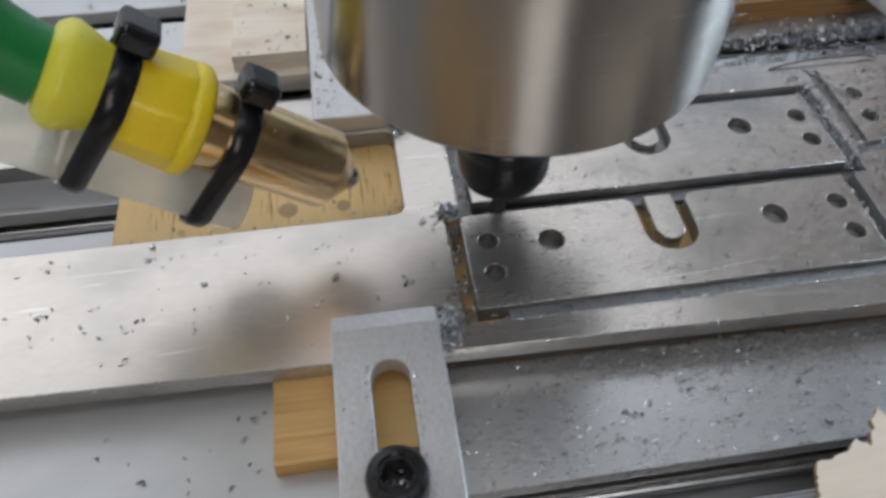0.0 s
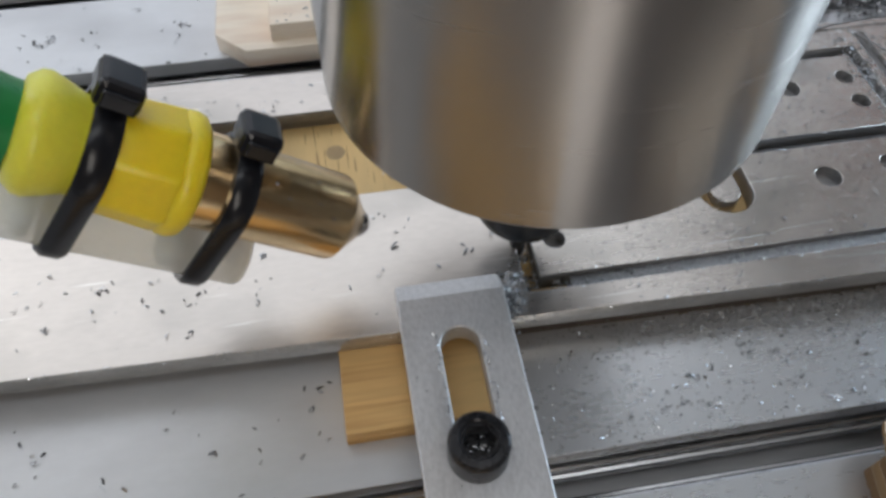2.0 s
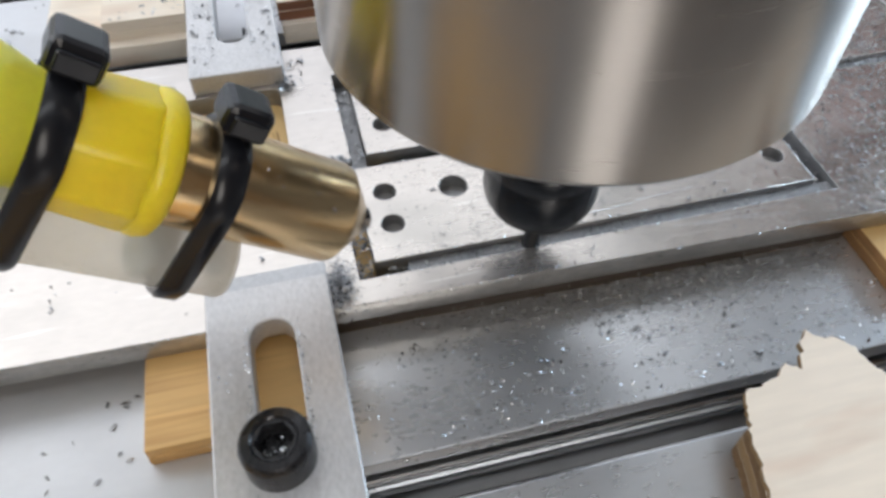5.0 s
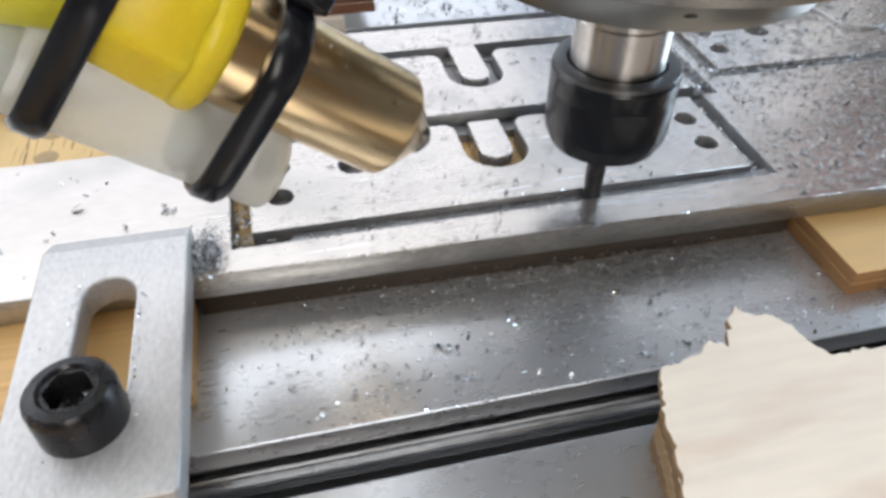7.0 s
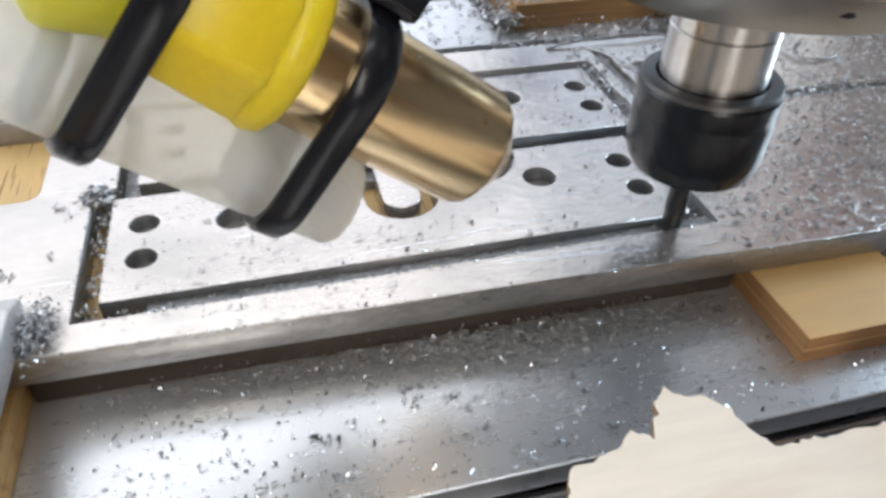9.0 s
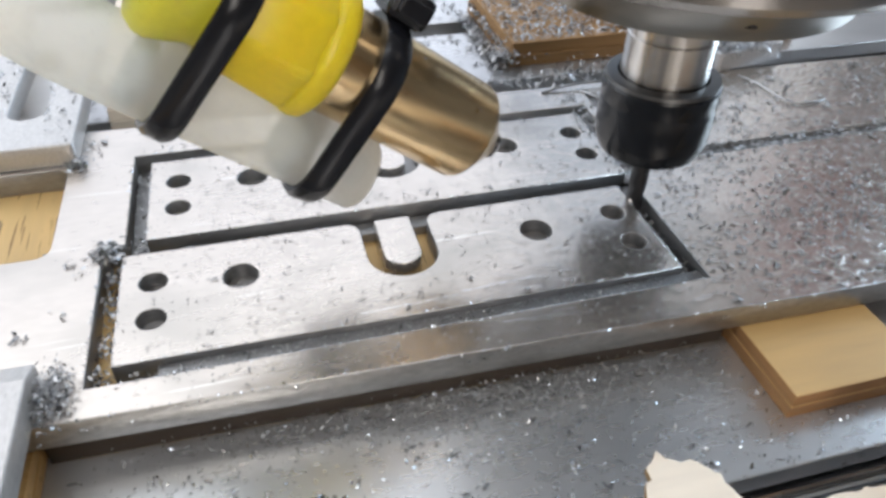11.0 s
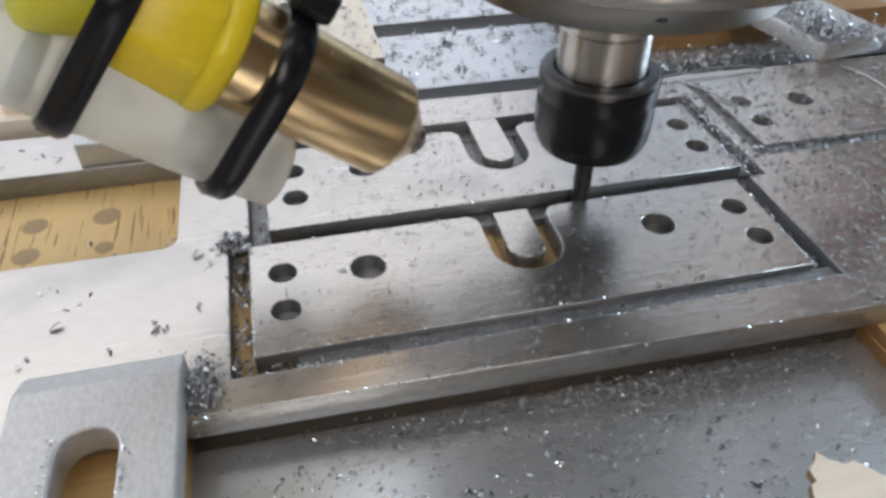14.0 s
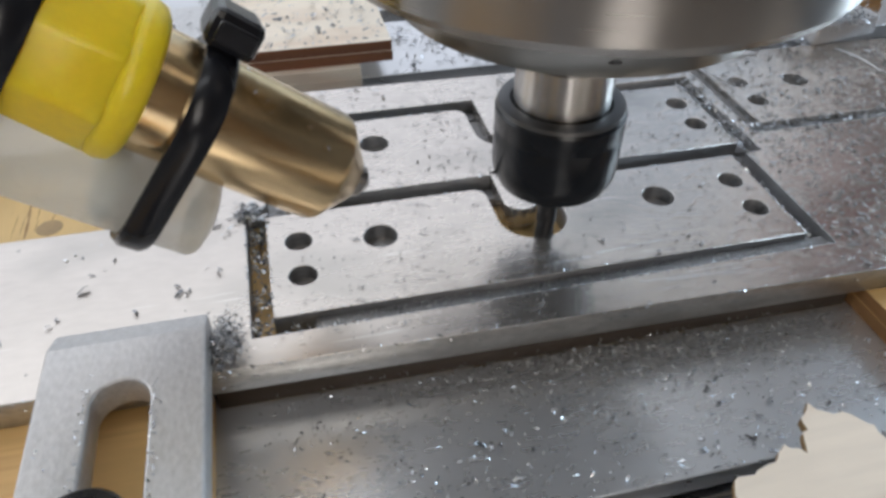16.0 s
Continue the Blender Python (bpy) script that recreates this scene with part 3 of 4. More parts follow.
for x, y, r in ((-42, 27.2, 2.2), (-42, 18.8, 2.2), (-30, 27.5, 2.4), (-29.5, 18.5, 1.6)):
    part("drill_mark", lathe([(0, -TH - 0.06), (r, -TH - 0.06), (r, -TH - 0.02), (r - 0.5, -TH - 0.015), (0, -TH - 0.02)], 24), MARK, board, "greyish drill mark in the plywood").location = (x * MM, y * MM, 0)

# ---- clamps ----
def clamp_thing(m, label, length=46.0, slope=0.0):
    ob = empty("clamp", m, label, "clamp", "clamps on the plate")
    bm = bmesh.new()
    bm.from_mesh(sheet([rect(-10, -length, 10, 0, 0.8), rect(-3.5, -length + 8, 3.5, -11.3, 3.5, 8)], 0, 4.6, 0.35))
    bmesh.ops.bisect_plane(bm, geom=bm.verts[:] + bm.edges[:] + bm.faces[:], plane_co=(0, -4.4 * MM, 0), plane_no=(0, 1, 0))
    for v in bm.verts:
        if v.co.y > -4.4 * MM and v.co.z > 2.3 * MM:
            v.co.z -= (v.co.y + 4.4 * MM) * slope
    part("clamp_bar", bm, ALU_CLAMP, ob)
    rng = random.Random(31)
    burr = []
    for k in range(150):
        sx = rng.choice((-1, 1))
        burr.append((sx * (3.7 + abs(rng.gauss(0, 0.5))), rng.uniform(-length + 10, -12), 4.6))
    burr += [(rng.uniform(-9.5, 9.5), rng.uniform(-length + 1, -1), 4.6) for k in range(40)]
    tagged(scatter("slot_burr", [b for b in burr if abs(b[0]) > 3.6], (0.15, 0.55), CHIP_LIGHT, 32, ob), "pale burrs along the clamp's slot", kind="stuff")
    return ob


def cap_screw(m):
    ob = empty("cap_screw", m, "black socket-head cap screw tightened on the clamp", "screw")
    part("screw_head", lathe([(0, 0), (5, 0), (5, 4.7), (4.85, 5.4), (4.4, 5.9), (3.3, 6.05), (3.0, 5.7), (3.0, 2.2), (0, 2.2)], 48), BLACK_OXIDE, ob, smooth=35)
    part("hex_socket", sheet([circle(0, 0, 2.98, 24), circle(0, 0, 2.75, 6)], 2.25, 5.6, 0.05), BLACK_OXIDE, ob, "hexagonal socket in the screw head")
    rng = random.Random(51)
    tagged(scatter("socket_chips", [(rng.gauss(0, 1.0), rng.gauss(0, 1.0), 2.25) for k in range(26)], (0.4, 1.0), CHIP_LIGHT, 52, ob), "bright chips lying in the hexagonal socket", kind="stuff")
    part("screw_shank", lathe([(0, -18), (2.9, -18), (2.9, -0.02), (0, -0.02)], 24), BLACK_OXIDE, ob, smooth=35)
    return ob


clamp_thing(pose(-23.5 * MM, -16.2 * MM, 0.02 * MM), "flat grey aluminium clamp bar with a long slot", 46.0, 0.42)
cap_screw(pose(-24.2 * MM, -50.8 * MM, 4.64 * MM))
clamp_thing(pose(-24.5 * MM, 37.5 * MM, 0.02 * MM, 0, 0, 180), "chip-dusted aluminium clamp bar over the plate's back strip", 52)
clamp_thing(pose(137 * MM, 47.4 * MM, 0.02 * MM, 0, 0, 190), "aluminium clamp bar heaped with chips behind the plate", 52)

# ---- wood ----
def plain_block(name, box_mm, mat, label, rim=None):
    ob = empty(name, pose(0, 0, 0), label, "wood block")
    x0_, y0_, z0_, x1_, y1_, z1_ = box_mm
    n = max(1, round((z1_ - z0_) / 2.6))
    h = (z1_ - z0_) / n
    for k in range(n):
        o = 0.12 * ((k * 7) % 3 - 1)
        part("ply", boxed(x0_ + o, y0_ + o, z0_ + k * h + 0.01, x1_ - o, y1_ - o, z0_ + (k + 1) * h - 0.02, 0.15), mat if k == n - 1 else (WOOD_EDGE if k % 2 else mat), ob)
        if rim:
            edge_faces(ob.children[-1], rim)
    return ob


plain_block("wood_block", (-45.5, -40.6, BED + 0.05, -15, -22, -TH - 0.1), WOOD, "orange-brown pine block under the clamp and plate edge")
plain_block("wood_block", (88.0, -41.4, BED + 0.05, 111, -22, -TH - 0.1), WOOD_YELLOW, "yellow-brown plywood block under the plate edge", RIM_TAN)
plain_block("wood_block", (-110, -100, BED + 0.05, -16.5, -55, -0.02), WOOD, "long tan wood packing under the clamp's outer end")
plain_block("wood_block", (93.5, -66, 0.05, 120, -53, 6), WOOD_PALE, "small pale wood offcut with orange sides on the plywood", RIM_TAN)
TORN = [(46.0, -55.2), (49.5, -54.6), (52.8, -53.6), (54.8, -52.2), (56.8, -53.6), (58.6, -50.6), (59.6, -48.4), (61.3, -47.4), (63.0, -48.9), (65.8, -50.0), (67.5, -52.4), (68.2, -56.2), (69.6, -58.0), (87, -58.4), (150, -59.4), (150, -98), (28, -98), (40.0, -74.0), (42.0, -68.0), (43.2, -62.0)]
CORE = [(44.0, -60.4), (72, -60.6), (150, -61.0), (150, -97.6), (28.4, -97.6), (40.3, -73.6), (42.4, -67.5)]
offcut = empty("plywood_offcut", pose(0, 0, 0), "pale birch plywood offcut with a torn splintered corner on the bed", "plywood offcut")
for k in range(3):
    h = (-1.3 - BED - 0.05) / 3
    edge_faces(part("ply", slab(CORE, BED + 0.05 + k * h, BED + 0.04 + (k + 1) * h, 0.15, 5), WOOD_PALE, offcut, "brown inner ply of the offcut"), OFFCUT_EDGE if k % 2 else RIM_BROWN)
edge_faces(part("veneer", slab(TORN, -1.29, 0.0, 0.32, 9), WOOD_PALE, offcut, "torn overhanging pale face veneer"), OFFCUT_EDGE)
tagged(part("pine_block", sheet([[(-62, 66), (-35.5, 66), (-35.5, 120), (-70, 120), (-70, 74)]], BED + 0.05, -4, 0.3), WOOD_PALE), "pale pine packing block with a cut-off corner", "wood block")
plain_block("pine_block", (-55, 69, -3.98, -35.5, 122, 1.0), WOOD_PALE, "pale pine block stacked on the cut-corner block")
plain_block("pine_block", (-13, 66, BED + 0.05, 20, 118, -4), WOOD_PALE, "pale pine packing block under a chip-covered board")
plain_block("pine_board", (-13.5, 68, -3.98, 28, 122, 1.2), WOOD_PALE, "pale pine board covered with metal chips", RED_EDGE)
plain_block("plywood_stack", (86.8, 78, BED + 0.05, 175, 118, -6.2), WOOD_EDGE, "brown plywood packing under the rear clamp, chips around")
plain_block("plywood_stack", (87.2, 78.6, -6.18, 175, 118, -3.0), WOOD_EDGE, "brown plywood board buried in metal chips")

# ---- spindle ----
spindle = empty("milling_spindle", pose(0, 0, 0), "round brushed steel milling spindle with a black collet nut", "spindle")
part("housing", lathe([(0, 46), (30.6, 46), (31.8, 46.5), (32.5, 47.6), (32.5, 300), (0, 300)], 128), STEEL, spindle, smooth=30)
part("end_ring", lathe([(0, 39.8), (22.6, 39.8), (23.6, 40.2), (24.0, 42.0), (27.0, 45.9), (0, 45.9)], 96), RING_STEEL, spindle, "stepped bright ring under the housing", smooth=30)
for k in range(6):
    a = math.tau * k / 6 + 0.3
    part("ring_hole", lathe([(0, 42.2), (1.0, 42.2), (1.0, 44.2), (0, 44.2)], 12), BLACK_OXIDE, spindle, "small dark pin hole in the ring").location = (23.6 * MM * math.cos(a), 23.6 * MM * math.sin(a), 0)
part("shaft", lathe([(0, 22), (7.0, 22), (7.0, 31.5), (6.85, 31.7), (7.0, 31.9), (7.0, 39.7), (0, 39.7)], 64), STEEL_SHAFT, spindle, smooth=30)
part("collet_nut", lathe([(0, 10.4), (4.2, 10.4), (6.8, 10.5), (8.5, 11.6), (9.3, 13.4), (9.48, 14.7), (9.48, 20.4), (9.4, 20.7), (9.48, 21.0), (9.52, 23.6), (9.0, 24.4), (8.1, 24.6), (7.8, 24.3), (7.6, 23), (0, 22.5)], 72), NUT_BLACK, spindle, "smooth black collet nut with a worn rim", smooth=30)
part("nut_rim", lathe([(7.4, 24.66), (8.4, 24.66), (9.1, 24.45), (9.35, 24.1), (9.15, 24.62), (8.4, 24.8), (7.4, 24.8), (7.4, 24.66)], 64), RIM_STEEL, spindle, "worn grey top rim of the nut", smooth=35)
bm = bmesh.new()
prof, steps, rings = [], 26, []
for k in range(24):
    a = math.tau * k / 24
    prof.append((1.58 if k % 12 < 7 else 1.58 - 0.16 * math.sin((k % 12 - 6) / 6 * math.pi), a))
for k in range(steps + 1):
    z = -4.6 + k * 0.42
    rings.append([bm.verts.new((r * MM * math.cos(a + k * 0.24), r * MM * math.sin(a + k * 0.24), z * MM)) for r, a in prof])
for a, b in zip(rings, rings[1:]):
    for k in range(24):
        bm.faces.new((a[k], a[(k + 1) % 24], b[(k + 1) % 24], b[k]))
bm.faces.new(rings[0][::-1])
part("end_mill", bm, CARBIDE, spindle, "dark two-flute end mill", smooth=40)
part("shank", lathe([(0, 6.2), (1.55, 6.2), (1.58, 6.4), (1.58, 11.5), (0, 11.5)], 24), CARBIDE, spindle, smooth=30)

# ---- coolant nozzle, carried by the spindle ----
axis = Vector((0.807, 0.02, -0.59)).normalized()
up = Vector((0.58, 0.15, 0.80))
up = (up - axis * up.dot(axis)).normalized()
side = up.cross(axis)
NOZ = Matrix((axis, side, up)).transposed().to_4x4()
NOZ.translation = Vector((-33.4, -4.0, 20.0)) * MM
nozzle = empty("coolant_nozzle", NOZ, "brass coolant nozzle with yellow fittings tied to a clear tube", "nozzle")
part("brass_body", lathe([(0, -27), (7.5, -27), (7.5, -2.0), (7.25, -1.3), (3.2, 2.5), (2.6, 2.8), (0, 2.8)], 72, "X"), BRASS, nozzle, smooth=25)
part("nozzle_tip", lathe([(0, 2.6), (2.5, 2.6), (2.2, 3.9), (1.2, 4.8), (0, 4.8)], 32, "X"), STEEL_SHAFT, nozzle, "small grey metal jet", smooth=30)
collar = lathe([(0, -41), (8.3, -41), (8.8, -40.4), (9.7, -29.8), (9.5, -29.4), (0, -29.4)], 8, "X")
bmesh.ops.bevel(collar, geom=[e for e in collar.edges if abs((e.verts[0].co - e.verts[1].co).x) > 0.005], offset=1.0 * MM, segments=3, affect="EDGES", profile=0.5)
collar.transform(Matrix.Rotation(radians(14), 4, "X"))
collar = part("yellow_collar", collar, YELLOW, nozzle, "bright yellow faceted plastic collar", smooth=35)
part("collar_lip", lathe([(0, -29.6), (9.0, -29.6), (9.5, -29.1), (9.7, -28.0), (9.4, -26.7), (8.5, -26.0), (7.5, -25.9), (0, -25.9)], 72, "X"), YELLOW, collar, "rounded yellow rim of the collar", smooth=50)
part("lime_cap", lathe([(0, -50), (6.0, -50), (7.4, -49.6), (8.6, -48.2), (8.8, -47), (8.0, -44.5), (7.2, -42.5), (7.1, -41.1), (0, -41.1)], 72, "X"), LIME, nozzle, "pale lime-green plastic cap", smooth=50)
part("green_hose", pipe([(-50, 0, 0), (-55, 0, 0.5), (-60, 0.5, 2), (-66, 1, 6), (-73, 2, 13), (-82, 3, 24), (-100, 4, 50), (-120, 4, 80)], 6.3, res=10), GREEN, nozzle, "green coolant hose", smooth=60)
tube = part("clear_tube", pipe([(-13.2, 0, 0), (-15, 0, 0), (-30, 0, 0), (-50, 0, 0), (-62, 0, 1), (-75, 0.5, 6), (-90, 1, 18), (-110, 2, 42), (-130, 2, 70)], 5.6, res=12), FROST, nozzle, "milky translucent plastic tube", smooth=60)
tube.location = (0, 0, -13.0 * MM)
part("tube_lip", lathe([(2.4, -12.2), (4.4, -12.2), (5.2, -12.5), (5.58, -13.1), (5.5, -13.6), (2.4, -13.6), (2.4, -12.2)], 48, "X"), FROST, nozzle, "rounded open end of the tube", smooth=60).location = (0, 0, -13.0 * MM)
part("tube_bore", lathe([(1.5, -14.2), (2.3, -14.2), (2.4, -13.9), (2.2, -13.6), (1.5, -13.6), (1.5, -14.2)], 32, "X"), BLUE_LIQUID, nozzle, "dull ring of the tube's open bore", smooth=50).location = (0, 0, -13.0 * MM)
for x in (-24.5, -45.5):
    part("tube_ring", lathe([(0, x - 1.5), (4.2, x - 1.3), (5.1, x), (4.2, x + 1.3), (0, x + 1.5)], 40, "X"), BLUE_LIQUID, nozzle, "bluish slug of coolant inside the tube", smooth=50).location = (0, 0, -13.0 * MM)
for x, r, tilt in ((-20.0, 7.5, 0.0), (-40.2, 8.2, 2.0)):
    tie = part("cable_tie", strap([(0, 0, r), (0, -13.0, 5.65)], 4.0, 1.3), BLACK_NYLON, nozzle, "black nylon cable tie", smooth=40)
    tie.matrix_local = pose(x * MM, 0, 0, 0, tilt, 0)
    head = boxed(-3.1, -3.6, r + 0.9, 3.1, 3.4, r + 5.6, 1.1)
    box(head, -2.3, -4.6, r + 2.0, 2.3, -3.5, r + 4.6, 0.3)
    box(head, -2.2, 2.6, r + 1.6, 2.2, 5.4, r + 3.0, 0.2)
    part("tie_head", head, BLACK_NYLON, tie)
rng = random.Random(4)
flecks = []
for k in range(16):
    a, x = rng.uniform(-0.2, 1.4), rng.uniform(-18, -3)
    flecks.append((x, -7.5 * math.sin(a), 7.5 * math.cos(a)))
flecks.append((-13.0, -5.6, 5.2))
tagged(scatter("metal_flecks", flecks, (0.3, 0.7), CHIP_LIGHT, 9, nozzle), kind="stuff")

# ---- chips ----
def in_slots(x, y):
    if AX0 - SLOTW < x < AX1 + SLOTW and AY0 - SLOTW < y < AY1 + SLOTW and not (AX0 < x < AX1 and AY0 < y < AY1):
        return True
    bx, by = x - BX, y - BY
    if AX0 - SLOTW < bx < AX1 + SLOTW and AY0 < by < AY1 + SLOTW and not (AX0 < bx < AX1 and AY0 < by < AY1):
        return True
    if any(math.hypot(x - dx - hx, y - dy - hy) < r + 0.4 for dx, dy in ((0, 0), (BX, BY)) for hx, hy, r in HOLES):
        return True
    for dx, dy in ((0, 0), (BX, BY)):
        if abs(x - UX - dx) < UR + 1.5 and UY - UR - 0.5 < y - dy < AY1 + 0.2:
            return True
    return (-57.5 < x < -15.8 or -151 < x < -62.5) and 9.5 < y < 37


def field(n, x0_, y0_, x1_, y1_, z, seed, keep=None, clump=0.0):
    rng, out = random.Random(seed), []
    while len(out) < n:
        if clump and out and rng.random() < clump:
            x, y = out[-1][0] + rng.gauss(0, 1.0), out[-1][1] + rng.gauss(0, 0.8)
        else:
            x, y = rng.uniform(x0_, x1_), rng.uniform(y0_, y1_)
        if x0_ <= x <= x1_ and y0_ <= y <= y1_ and (keep is None or keep(x, y)):
            out.append((x, y, z))
    return out


def heap(n, cx, cy, z, sx, sy, sz, seed):
    rng = random.Random(seed)
    return [(rng.gauss(cx, sx), rng.gauss(cy, sy), z + abs(rng.gauss(0, sz))) for _ in range(n)]


def on_plate(x, y):
    return not in_slots(x, y) and front_edge(x) + 0.5 < y < front_edge(x) + 74


def off_blocks(x, y):
    return not ((-71 < x < -35 and y > 65) or (-14 < x < 28.5 and y > 65) or (x > 85 and y > 77)) and y > front_edge(x) + 75.5


def stuff(name, spots, size, mat, seed, label):
    tagged(scatter(name, spots, size, mat, seed), label, "metal chips", kind="stuff")


stuff("plate_chips", field(120, -125, -20, -10, 9, 0, 1, on_plate, 0.35), (0.45, 1.2), CHIP, 1, "curled aluminium chips scattered on the plate")
stuff("fine_chips", field(3400, -5, -27, 150, 46, 0, 2, on_plate, 0.4), (0.15, 0.5), WET_CHIP, 2, "fine wet aluminium chips on the brackets")
stuff("fine_chips", field(3000, 84, -27, 170, 44, 0, 22, on_plate, 0.35), (0.35, 1.1), WET_CHIP, 22, "wet dark flecks of aluminium on the blank plate")
rng = random.Random(41)
burrs = []
for x in range(-100, 175):
    for k in range(3):
        u = x + rng.random()
        burrs.append((u, front_edge(u) + rng.uniform(-0.25, 0.3), rng.choice((-0.1, -0.05, -0.3, -0.8, -1.8))))
for k in range(700):
    u = rng.uniform(AX0, AX1 + SLOTW)
    burrs.append((u, rng.choice((AY0 - SLOTW - 0.15, AY0 + 0.1, AY1 - 0.1, AY1 + SLOTW + 0.15)) + rng.gauss(0, 0.12), 0))
for k in range(260):
    u = rng.uniform(AX0 + BX, AX1 + BX)
    burrs.append((u, rng.choice((AY1 + BY - 0.1, AY1 + BY + SLOTW + 0.2)) + rng.gauss(0, 0.12), 0))
for k in range(420):
    v = rng.uniform(AY0, AY1 + BY)
    burrs.append((rng.choice((AX0 - SLOTW - 0.15, AX0 + 0.1, AX1 - 0.1, AX1 + SLOTW + 0.15)) + (BX if v > AY1 + SLOTW else 0) + rng.gauss(0, 0.12), v, 0))
stuff("edge_burrs", [b for b in burrs if b[2] < 0 or not in_slots(b[0], b[1])], (0.15, 0.5), CHIP_LIGHT, 42, "bright torn burrs along the milled edges")
stuff("wet_chips", field(520, 25, 9, 88, 44, 0, 43, on_plate, 0.35) + field(160, 30, -18, 84, 8, 0, 44, on_plate, 0.3), (0.25, 0.65), WET_CHIP, 43, "wet aluminium chips stuck to the brackets")
def by_the_edge(x, y):
    return y < front_edge(x) + 0.5 and not (86.8 < x < 111.5)


rng = random.Random(61)
drift = [(x, front_edge(x) - abs(rng.gauss(0, 3.4)) + 0.8, BED + (rng.uniform(0, 2.6) if k % 3 == 0 else 0)) for k, x in enumerate(rng.triangular(-10, 86, 58) for _ in range(3600))]
stuff("edge_drift", drift, (0.18, 0.55), DRIFT_CHIP, 61, "dark drift of wet chips along the foot of the plate")
stuff("edge_drift", [p for p in drift[::9] if by_the_edge(p[0], p[1])], (0.2, 0.6), CHIP_LIGHT, 62, "bright flecks in the drift of wet chips")
stuff("bed_clumps", field(150, -4, -49, 88, -32, BED, 63, lambda x, y: y < front_edge(x) - 4, 0.7), (0.35, 0.8), WET_CHIP, 63, "dark clumps of wet chips on the front bed")
stuff("bed_clumps", field(80, -12, -49, 88, -32, BED, 45, lambda x, y: y < front_edge(x) - 4, 0.6), (0.4, 1.1), CHIP, 45, "small clumps of wet chips on the front bed")
stuff("strip_chips", field(110, -120, 37, 90, 49, 0, 3, on_plate, 0.3), (0.5, 1.3), CHIP, 3, "aluminium chips along the plate's back strip")
stuff("bed_chips", field(800, -12, -49, 135, -29, BED, 4, lambda x, y: y < front_edge(x) - 1 and not (88 < x < 110.5 and y > -41), 0.45), (0.2, 0.7), CHIP_LIGHT, 4, "sparkling wet aluminium chips on the bed")
stuff("bed_chips", field(60, -130, -49, -47, -27, BED, 5, None, 0.3), (0.6, 1.4), CHIP, 5, "few aluminium chips on the pale bed")
stuff("rear_chips", field(1700, -20, 46, 125, 150, BED, 6, lambda x, y: off_blocks(x, y) and abs((y + 53.1) % 40 - 0) > 4.4 and (y + 53.1) % 40 < 35.6, 0.4), (0.5, 1.5), CHIP, 6, "many aluminium chips strewn over the rear bed")
stuff("rear_chips", field(260, -160, 46, -20, 150, BED, 7, lambda x, y: off_blocks(x, y) and 4.4 < (y + 53.1) % 40 < 35.6, 0.4), (0.5, 1.4), CHIP, 7, "aluminium chips strewn over the pale rear bed")
stuff("rear_swarf", field(1700, 45, 47, 135, 71, BED, 46, lambda x, y: off_blocks(x, y) and 4.4 < (y + 53.1) % 40 < 35.6, 0.5) + heap(700, 100, 68, BED, 14, 3.0, 1.6, 47), (0.4, 1.1), CHIP, 46, "dense dark swarf behind the plate by the plywood stack")
stuff("board_chips", field(420, -13, 68.5, 27.5, 115, 1.2, 8, None, 0.3), (0.5, 1.4), CHIP, 8, "aluminium chips covering the pine board")
stuff("board_chips", field(70, -54, 69.5, -36, 118, 1.0, 9, None, 0.3), (0.5, 1.2), CHIP, 9, "aluminium chips on the stacked pine block")
stuff("stack_chips", field(3400, 87.5, 79, 150, 117, -3.0, 10, None, 0.3) + heap(500, 86, 79, -8.5, 2.0, 1.5, 1.8, 11) + [(84.5 + 2.5 * math.sin(k * 1.7), 79 + k * 0.035, BED + 0.7 * (1 + math.sin(k * 2.3)) + (2.2 if math.sin(k * 1.7) > 0.4 else 0)) for k in range(1000)] + heap(600, 118, 66, BED, 10, 2.5, 2.0, 12), (0.5, 1.3), CHIP, 10, "heaps of aluminium chips on the plywood stack")
stuff("clamp_chips", field(160, -34, 38, -15, 85, 4.7, 13, lambda x, y: abs(x + 24.5) > 3.8, 0.4), (0.5, 1.2), CHIP, 13, "aluminium chips lying on the rear clamp bar")
stuff("clamp_chips", heap(1100, 131, 60, 4.7, 5, 8, 1.2, 14) + heap(700, 134, 50.5, 4.6, 4.5, 2.6, 0.6, 48) + heap(150, 122, 50, 0.2, 2, 4, 1.0, 15), (0.5, 1.2), CHIP, 14, "heap of aluminium chips on the far clamp")
stuff("swarf_clump", heap(900, -11.7, -20.6, 0.0, 1.2, 2.2, 1.2, 16), (0.25, 0.75), CHIP, 16, "bluish clump of swarf beside the clamp's corner")
stuff("swarf_clump", heap(190, -7.6, 9.2, -0.6, 1.3, 1.3, 0.6, 17), (0.5, 1.3), CHIP, 17, "dark clump of swarf at the slot's corner")
stuff("swarf_clump", heap(90, -15.0, 36.5, 0.0, 1.2, 1.0, 0.7, 18) + heap(60, -57.5, 36, 0, 1, 1.2, .5, 19), (0.4, 1.0), CHIP, 18, "swarf caught at the cut-out's corner")
rng = random.Random(20)
spots = [(rng.uniform(86.2, 91.6), rng.uniform(10, 44), rng.uniform(-1.5, 0.1)) for _ in range(420)] + [(rng.uniform(92, 150), rng.gauss(15.0, 1.1), rng.uniform(-1.2, 0.15)) for _ in range(420)] + [(rng.uniform(83, 85.6), rng.uniform(-19, 8), rng.uniform(-3.4, -2.0)) for _ in range(110)]
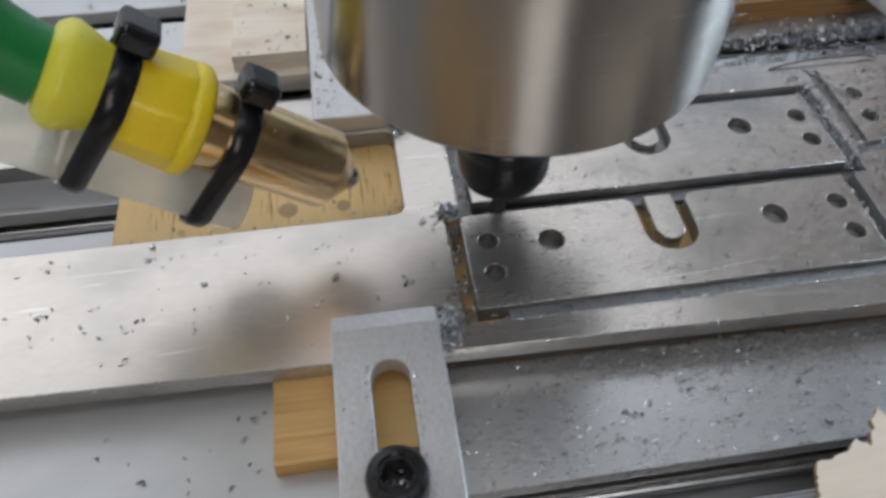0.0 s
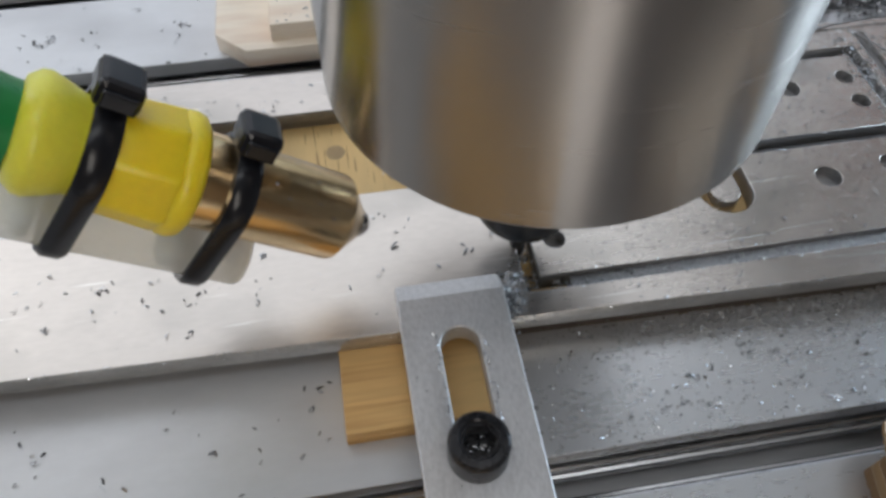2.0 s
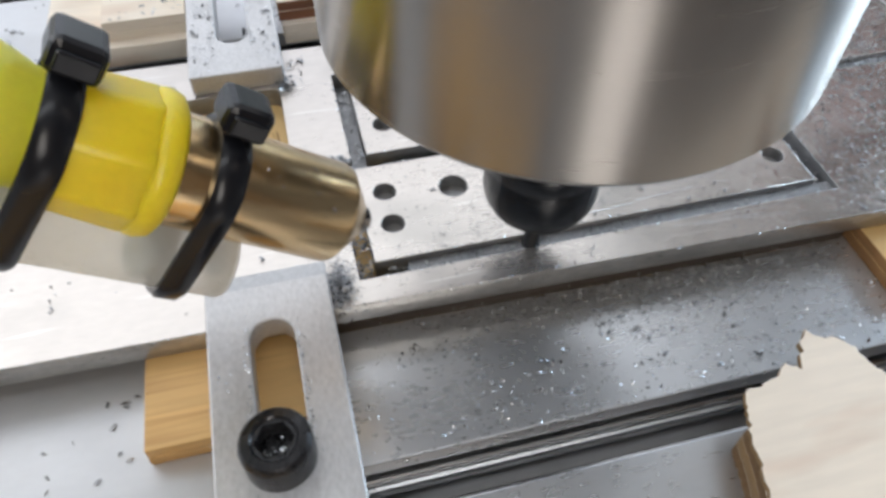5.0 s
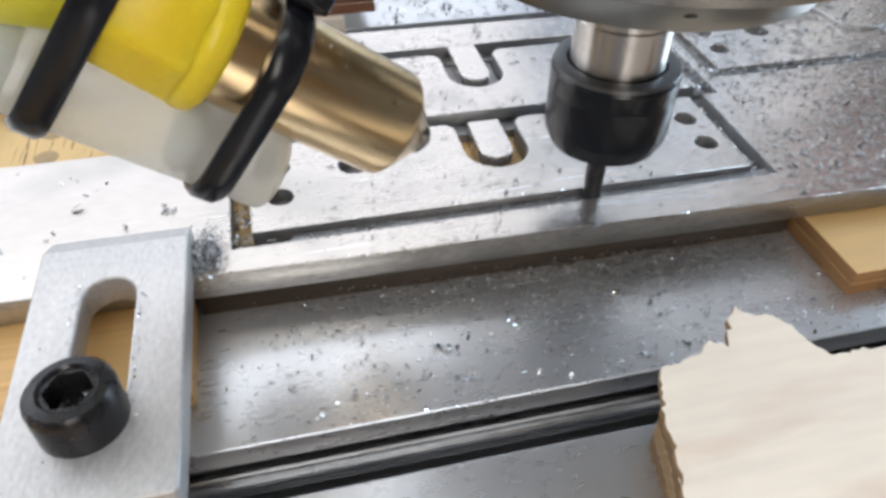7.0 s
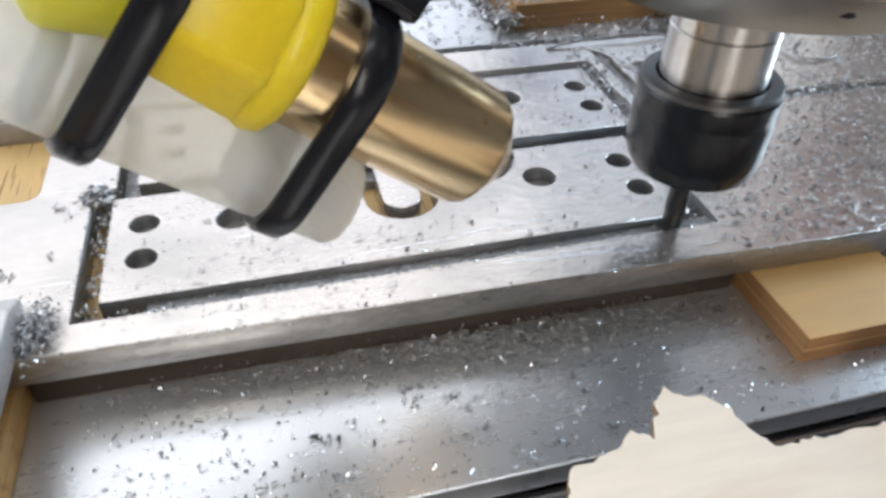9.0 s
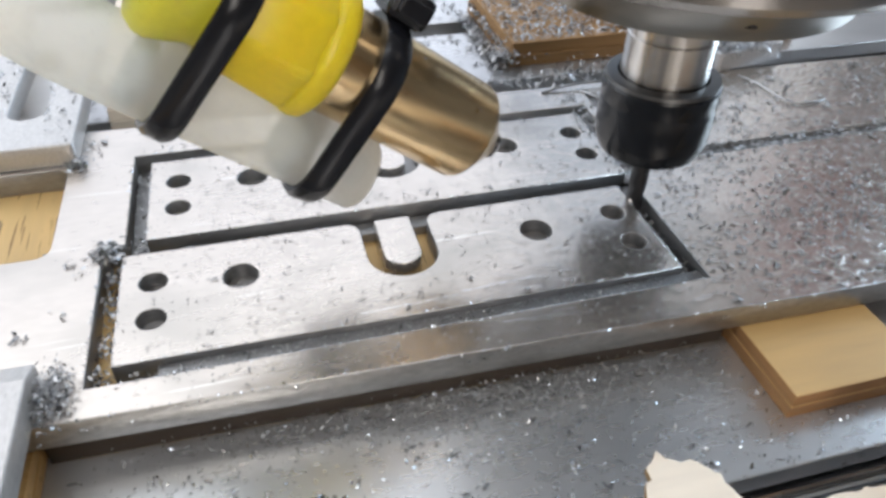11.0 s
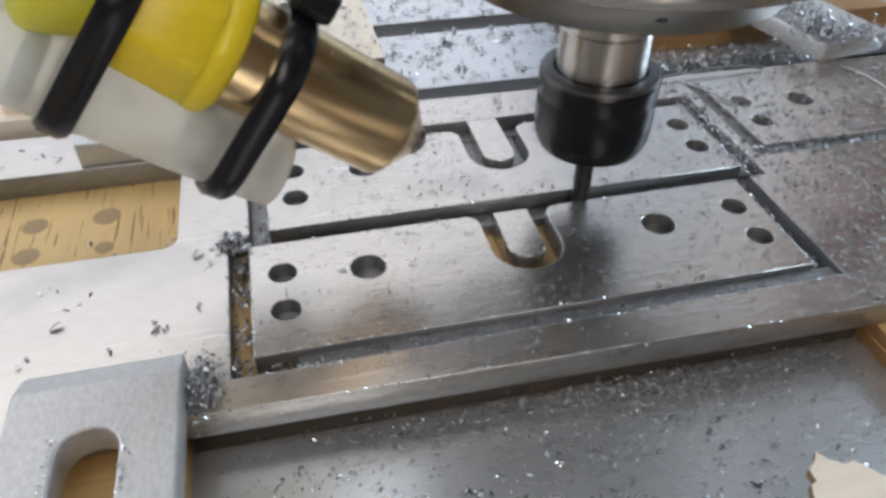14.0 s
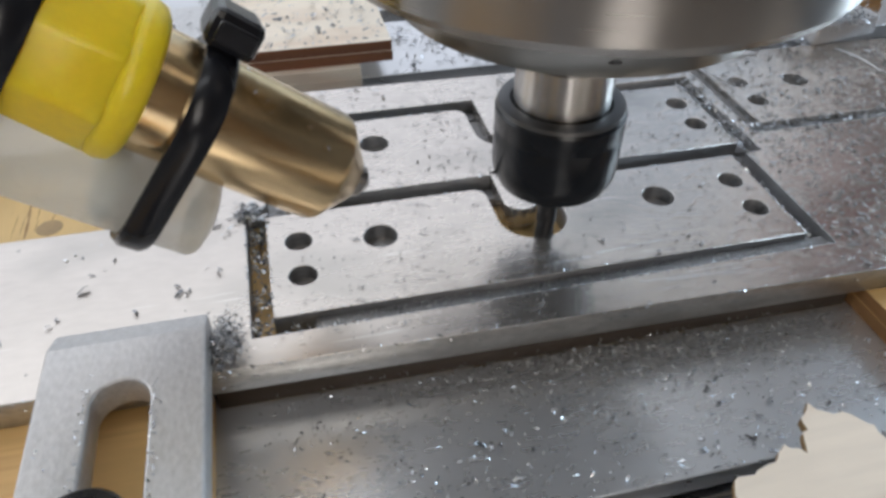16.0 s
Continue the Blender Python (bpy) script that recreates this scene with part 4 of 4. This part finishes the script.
fine = [(rng.uniform(-3, 85), rng.uniform(-19.6, -16.8), rng.uniform(-1.3, -1.0)) for _ in range(1100)]
spots += [(rng.uniform(-3, 85), rng.uniform(7.7, 10.5), rng.uniform(-3.3, -2.6)) for _ in range(90)]
spots += [(rng.uniform(-4.5, -1.7), rng.uniform(12, 36), rng.uniform(-3.7, -2.8)) for _ in range(70)]
spots += [(rng.uniform(-8, -5.3), rng.choice((-16, -9, -1, 5, 7)) + rng.gauss(0, 1.6), rng.uniform(-4.6, -1.6)) for _ in range(320)]
stuff("slot_swarf", fine, (0.2, 0.5), CHIP, 23, "fine grey swarf packed in the front slot")
stuff("slot_swarf", spots, (0.4, 1.1), CHIP, 20, "packed aluminium swarf and burrs along the milled slots")
tagged(scatter("spoil_chips", field(60, -72, 11, -17, 20, -TH, 21, None, 0.5), (0.5, 1.3), CHIP, 21), "chips lying on the plywood in the cut-out", "metal chips", kind="stuff")

for pts, r in (([(131, 43, 0.3), (134, 37, 0.5), (133.2, 31, 0.3), (135, 27.5, 0.8), (140, 26.3, 0.3), (144, 28, 0.3)], 0.22), ([(82, 45.2, 0.2), (90, 46, 1.2), (98, 46.2, 0.8), (106, 46.5, 1.6), (112, 45.5, 0.4)], 0.3), ([(91, 44, 0.2), (93.5, 39, 0.9), (95, 35, 0.5), (97.5, 31.5, 0.3)], 0.2), ([(-120, 30, -8.8), (-110, 33, -8.6), (-100, 32, -9)], 0.15)):
    tagged(part("swarf_strand", pipe(pts, r, res=3), CHIP, smooth=60), "thin curled strand of bright swarf", "swarf strand", "swarf strands")


for x, y, length, turn in ((50, -21.3, 17, -2.5), (54, -22.0, 14, -1.5), (58, -21.0, 15, 1.0), (63, -22.6, 10, -3.0), (46, -13.5, 12, 3.0), (30, -14.6, 15, 2.0)):
    scratch = part("scratch", boxed(0, -0.07, 0.005, length, 0.07, 0.03), CHIP_LIGHT, plate, "bright shallow scratch in the plate's face")
    scratch.matrix_local = pose(x * MM, y * MM, 0, 0, 0, turn)


def motions():
    feed = [(0.0, 3.8, 9.0), (0.62, -7.0, 9.0), (1.0, -7.4, 3.5), (1.5, -7.6, -2.7), (2.0, -7.6, -8.0), (2.5, -7.6, -14.2), (2.85, -7.0, -18.2), (3.5, 4.8, -18.2), (4.0, 10.8, -18.2), (6.5, 42.6, -18.2), (7.0, 51.2, -18.2), (7.5, 59.6, -18.2), (8.0, 67.4, -18.2), (8.5, 73.4, -18.2), (9.0, 78.2, -18.2), (9.5, 83.8, -18.2), (10.0, 83.9, -9.6), (11.45, 83.9, 9.0), (12.5, 71.6, 9.0), (13.0, 65.6, 9.0), (13.5, 58.4, 9.0), (14.0, 52.8, 9.0), (14.5, 48.0, 9.0), (14.82, 43.4, 8.6), (15.2, 43.5, 2.4), (15.45, 43.2, -2.4), (15.6, 42.3, -4.9), (16.0, 39.7, -6.6)]
    rows, k = [], 0
    while k <= 160:
        t = k / 10
        for (a, ax, ay), (b, bx, by) in zip(feed, feed[1:]):
            if t <= b + 1e-6:
                f = (t - a) / (b - a)
                rows.append((t, pose((ax + (bx - ax) * f) * MM, (ay + (by - ay) * f) * MM, 0)))
                break
        k += 1
    walk(spindle, rows)
    walk(nozzle, [(t, m @ NOZ) for t, m in rows])
    walk(slug, [(0, pose(0, 0, 0)), (15.4, pose(0, 0, 0)), (15.55, pose(-0.5 * MM, 4.6 * MM, 0)), (16, pose(-0.5 * MM, 4.8 * MM, 0))])


motions()
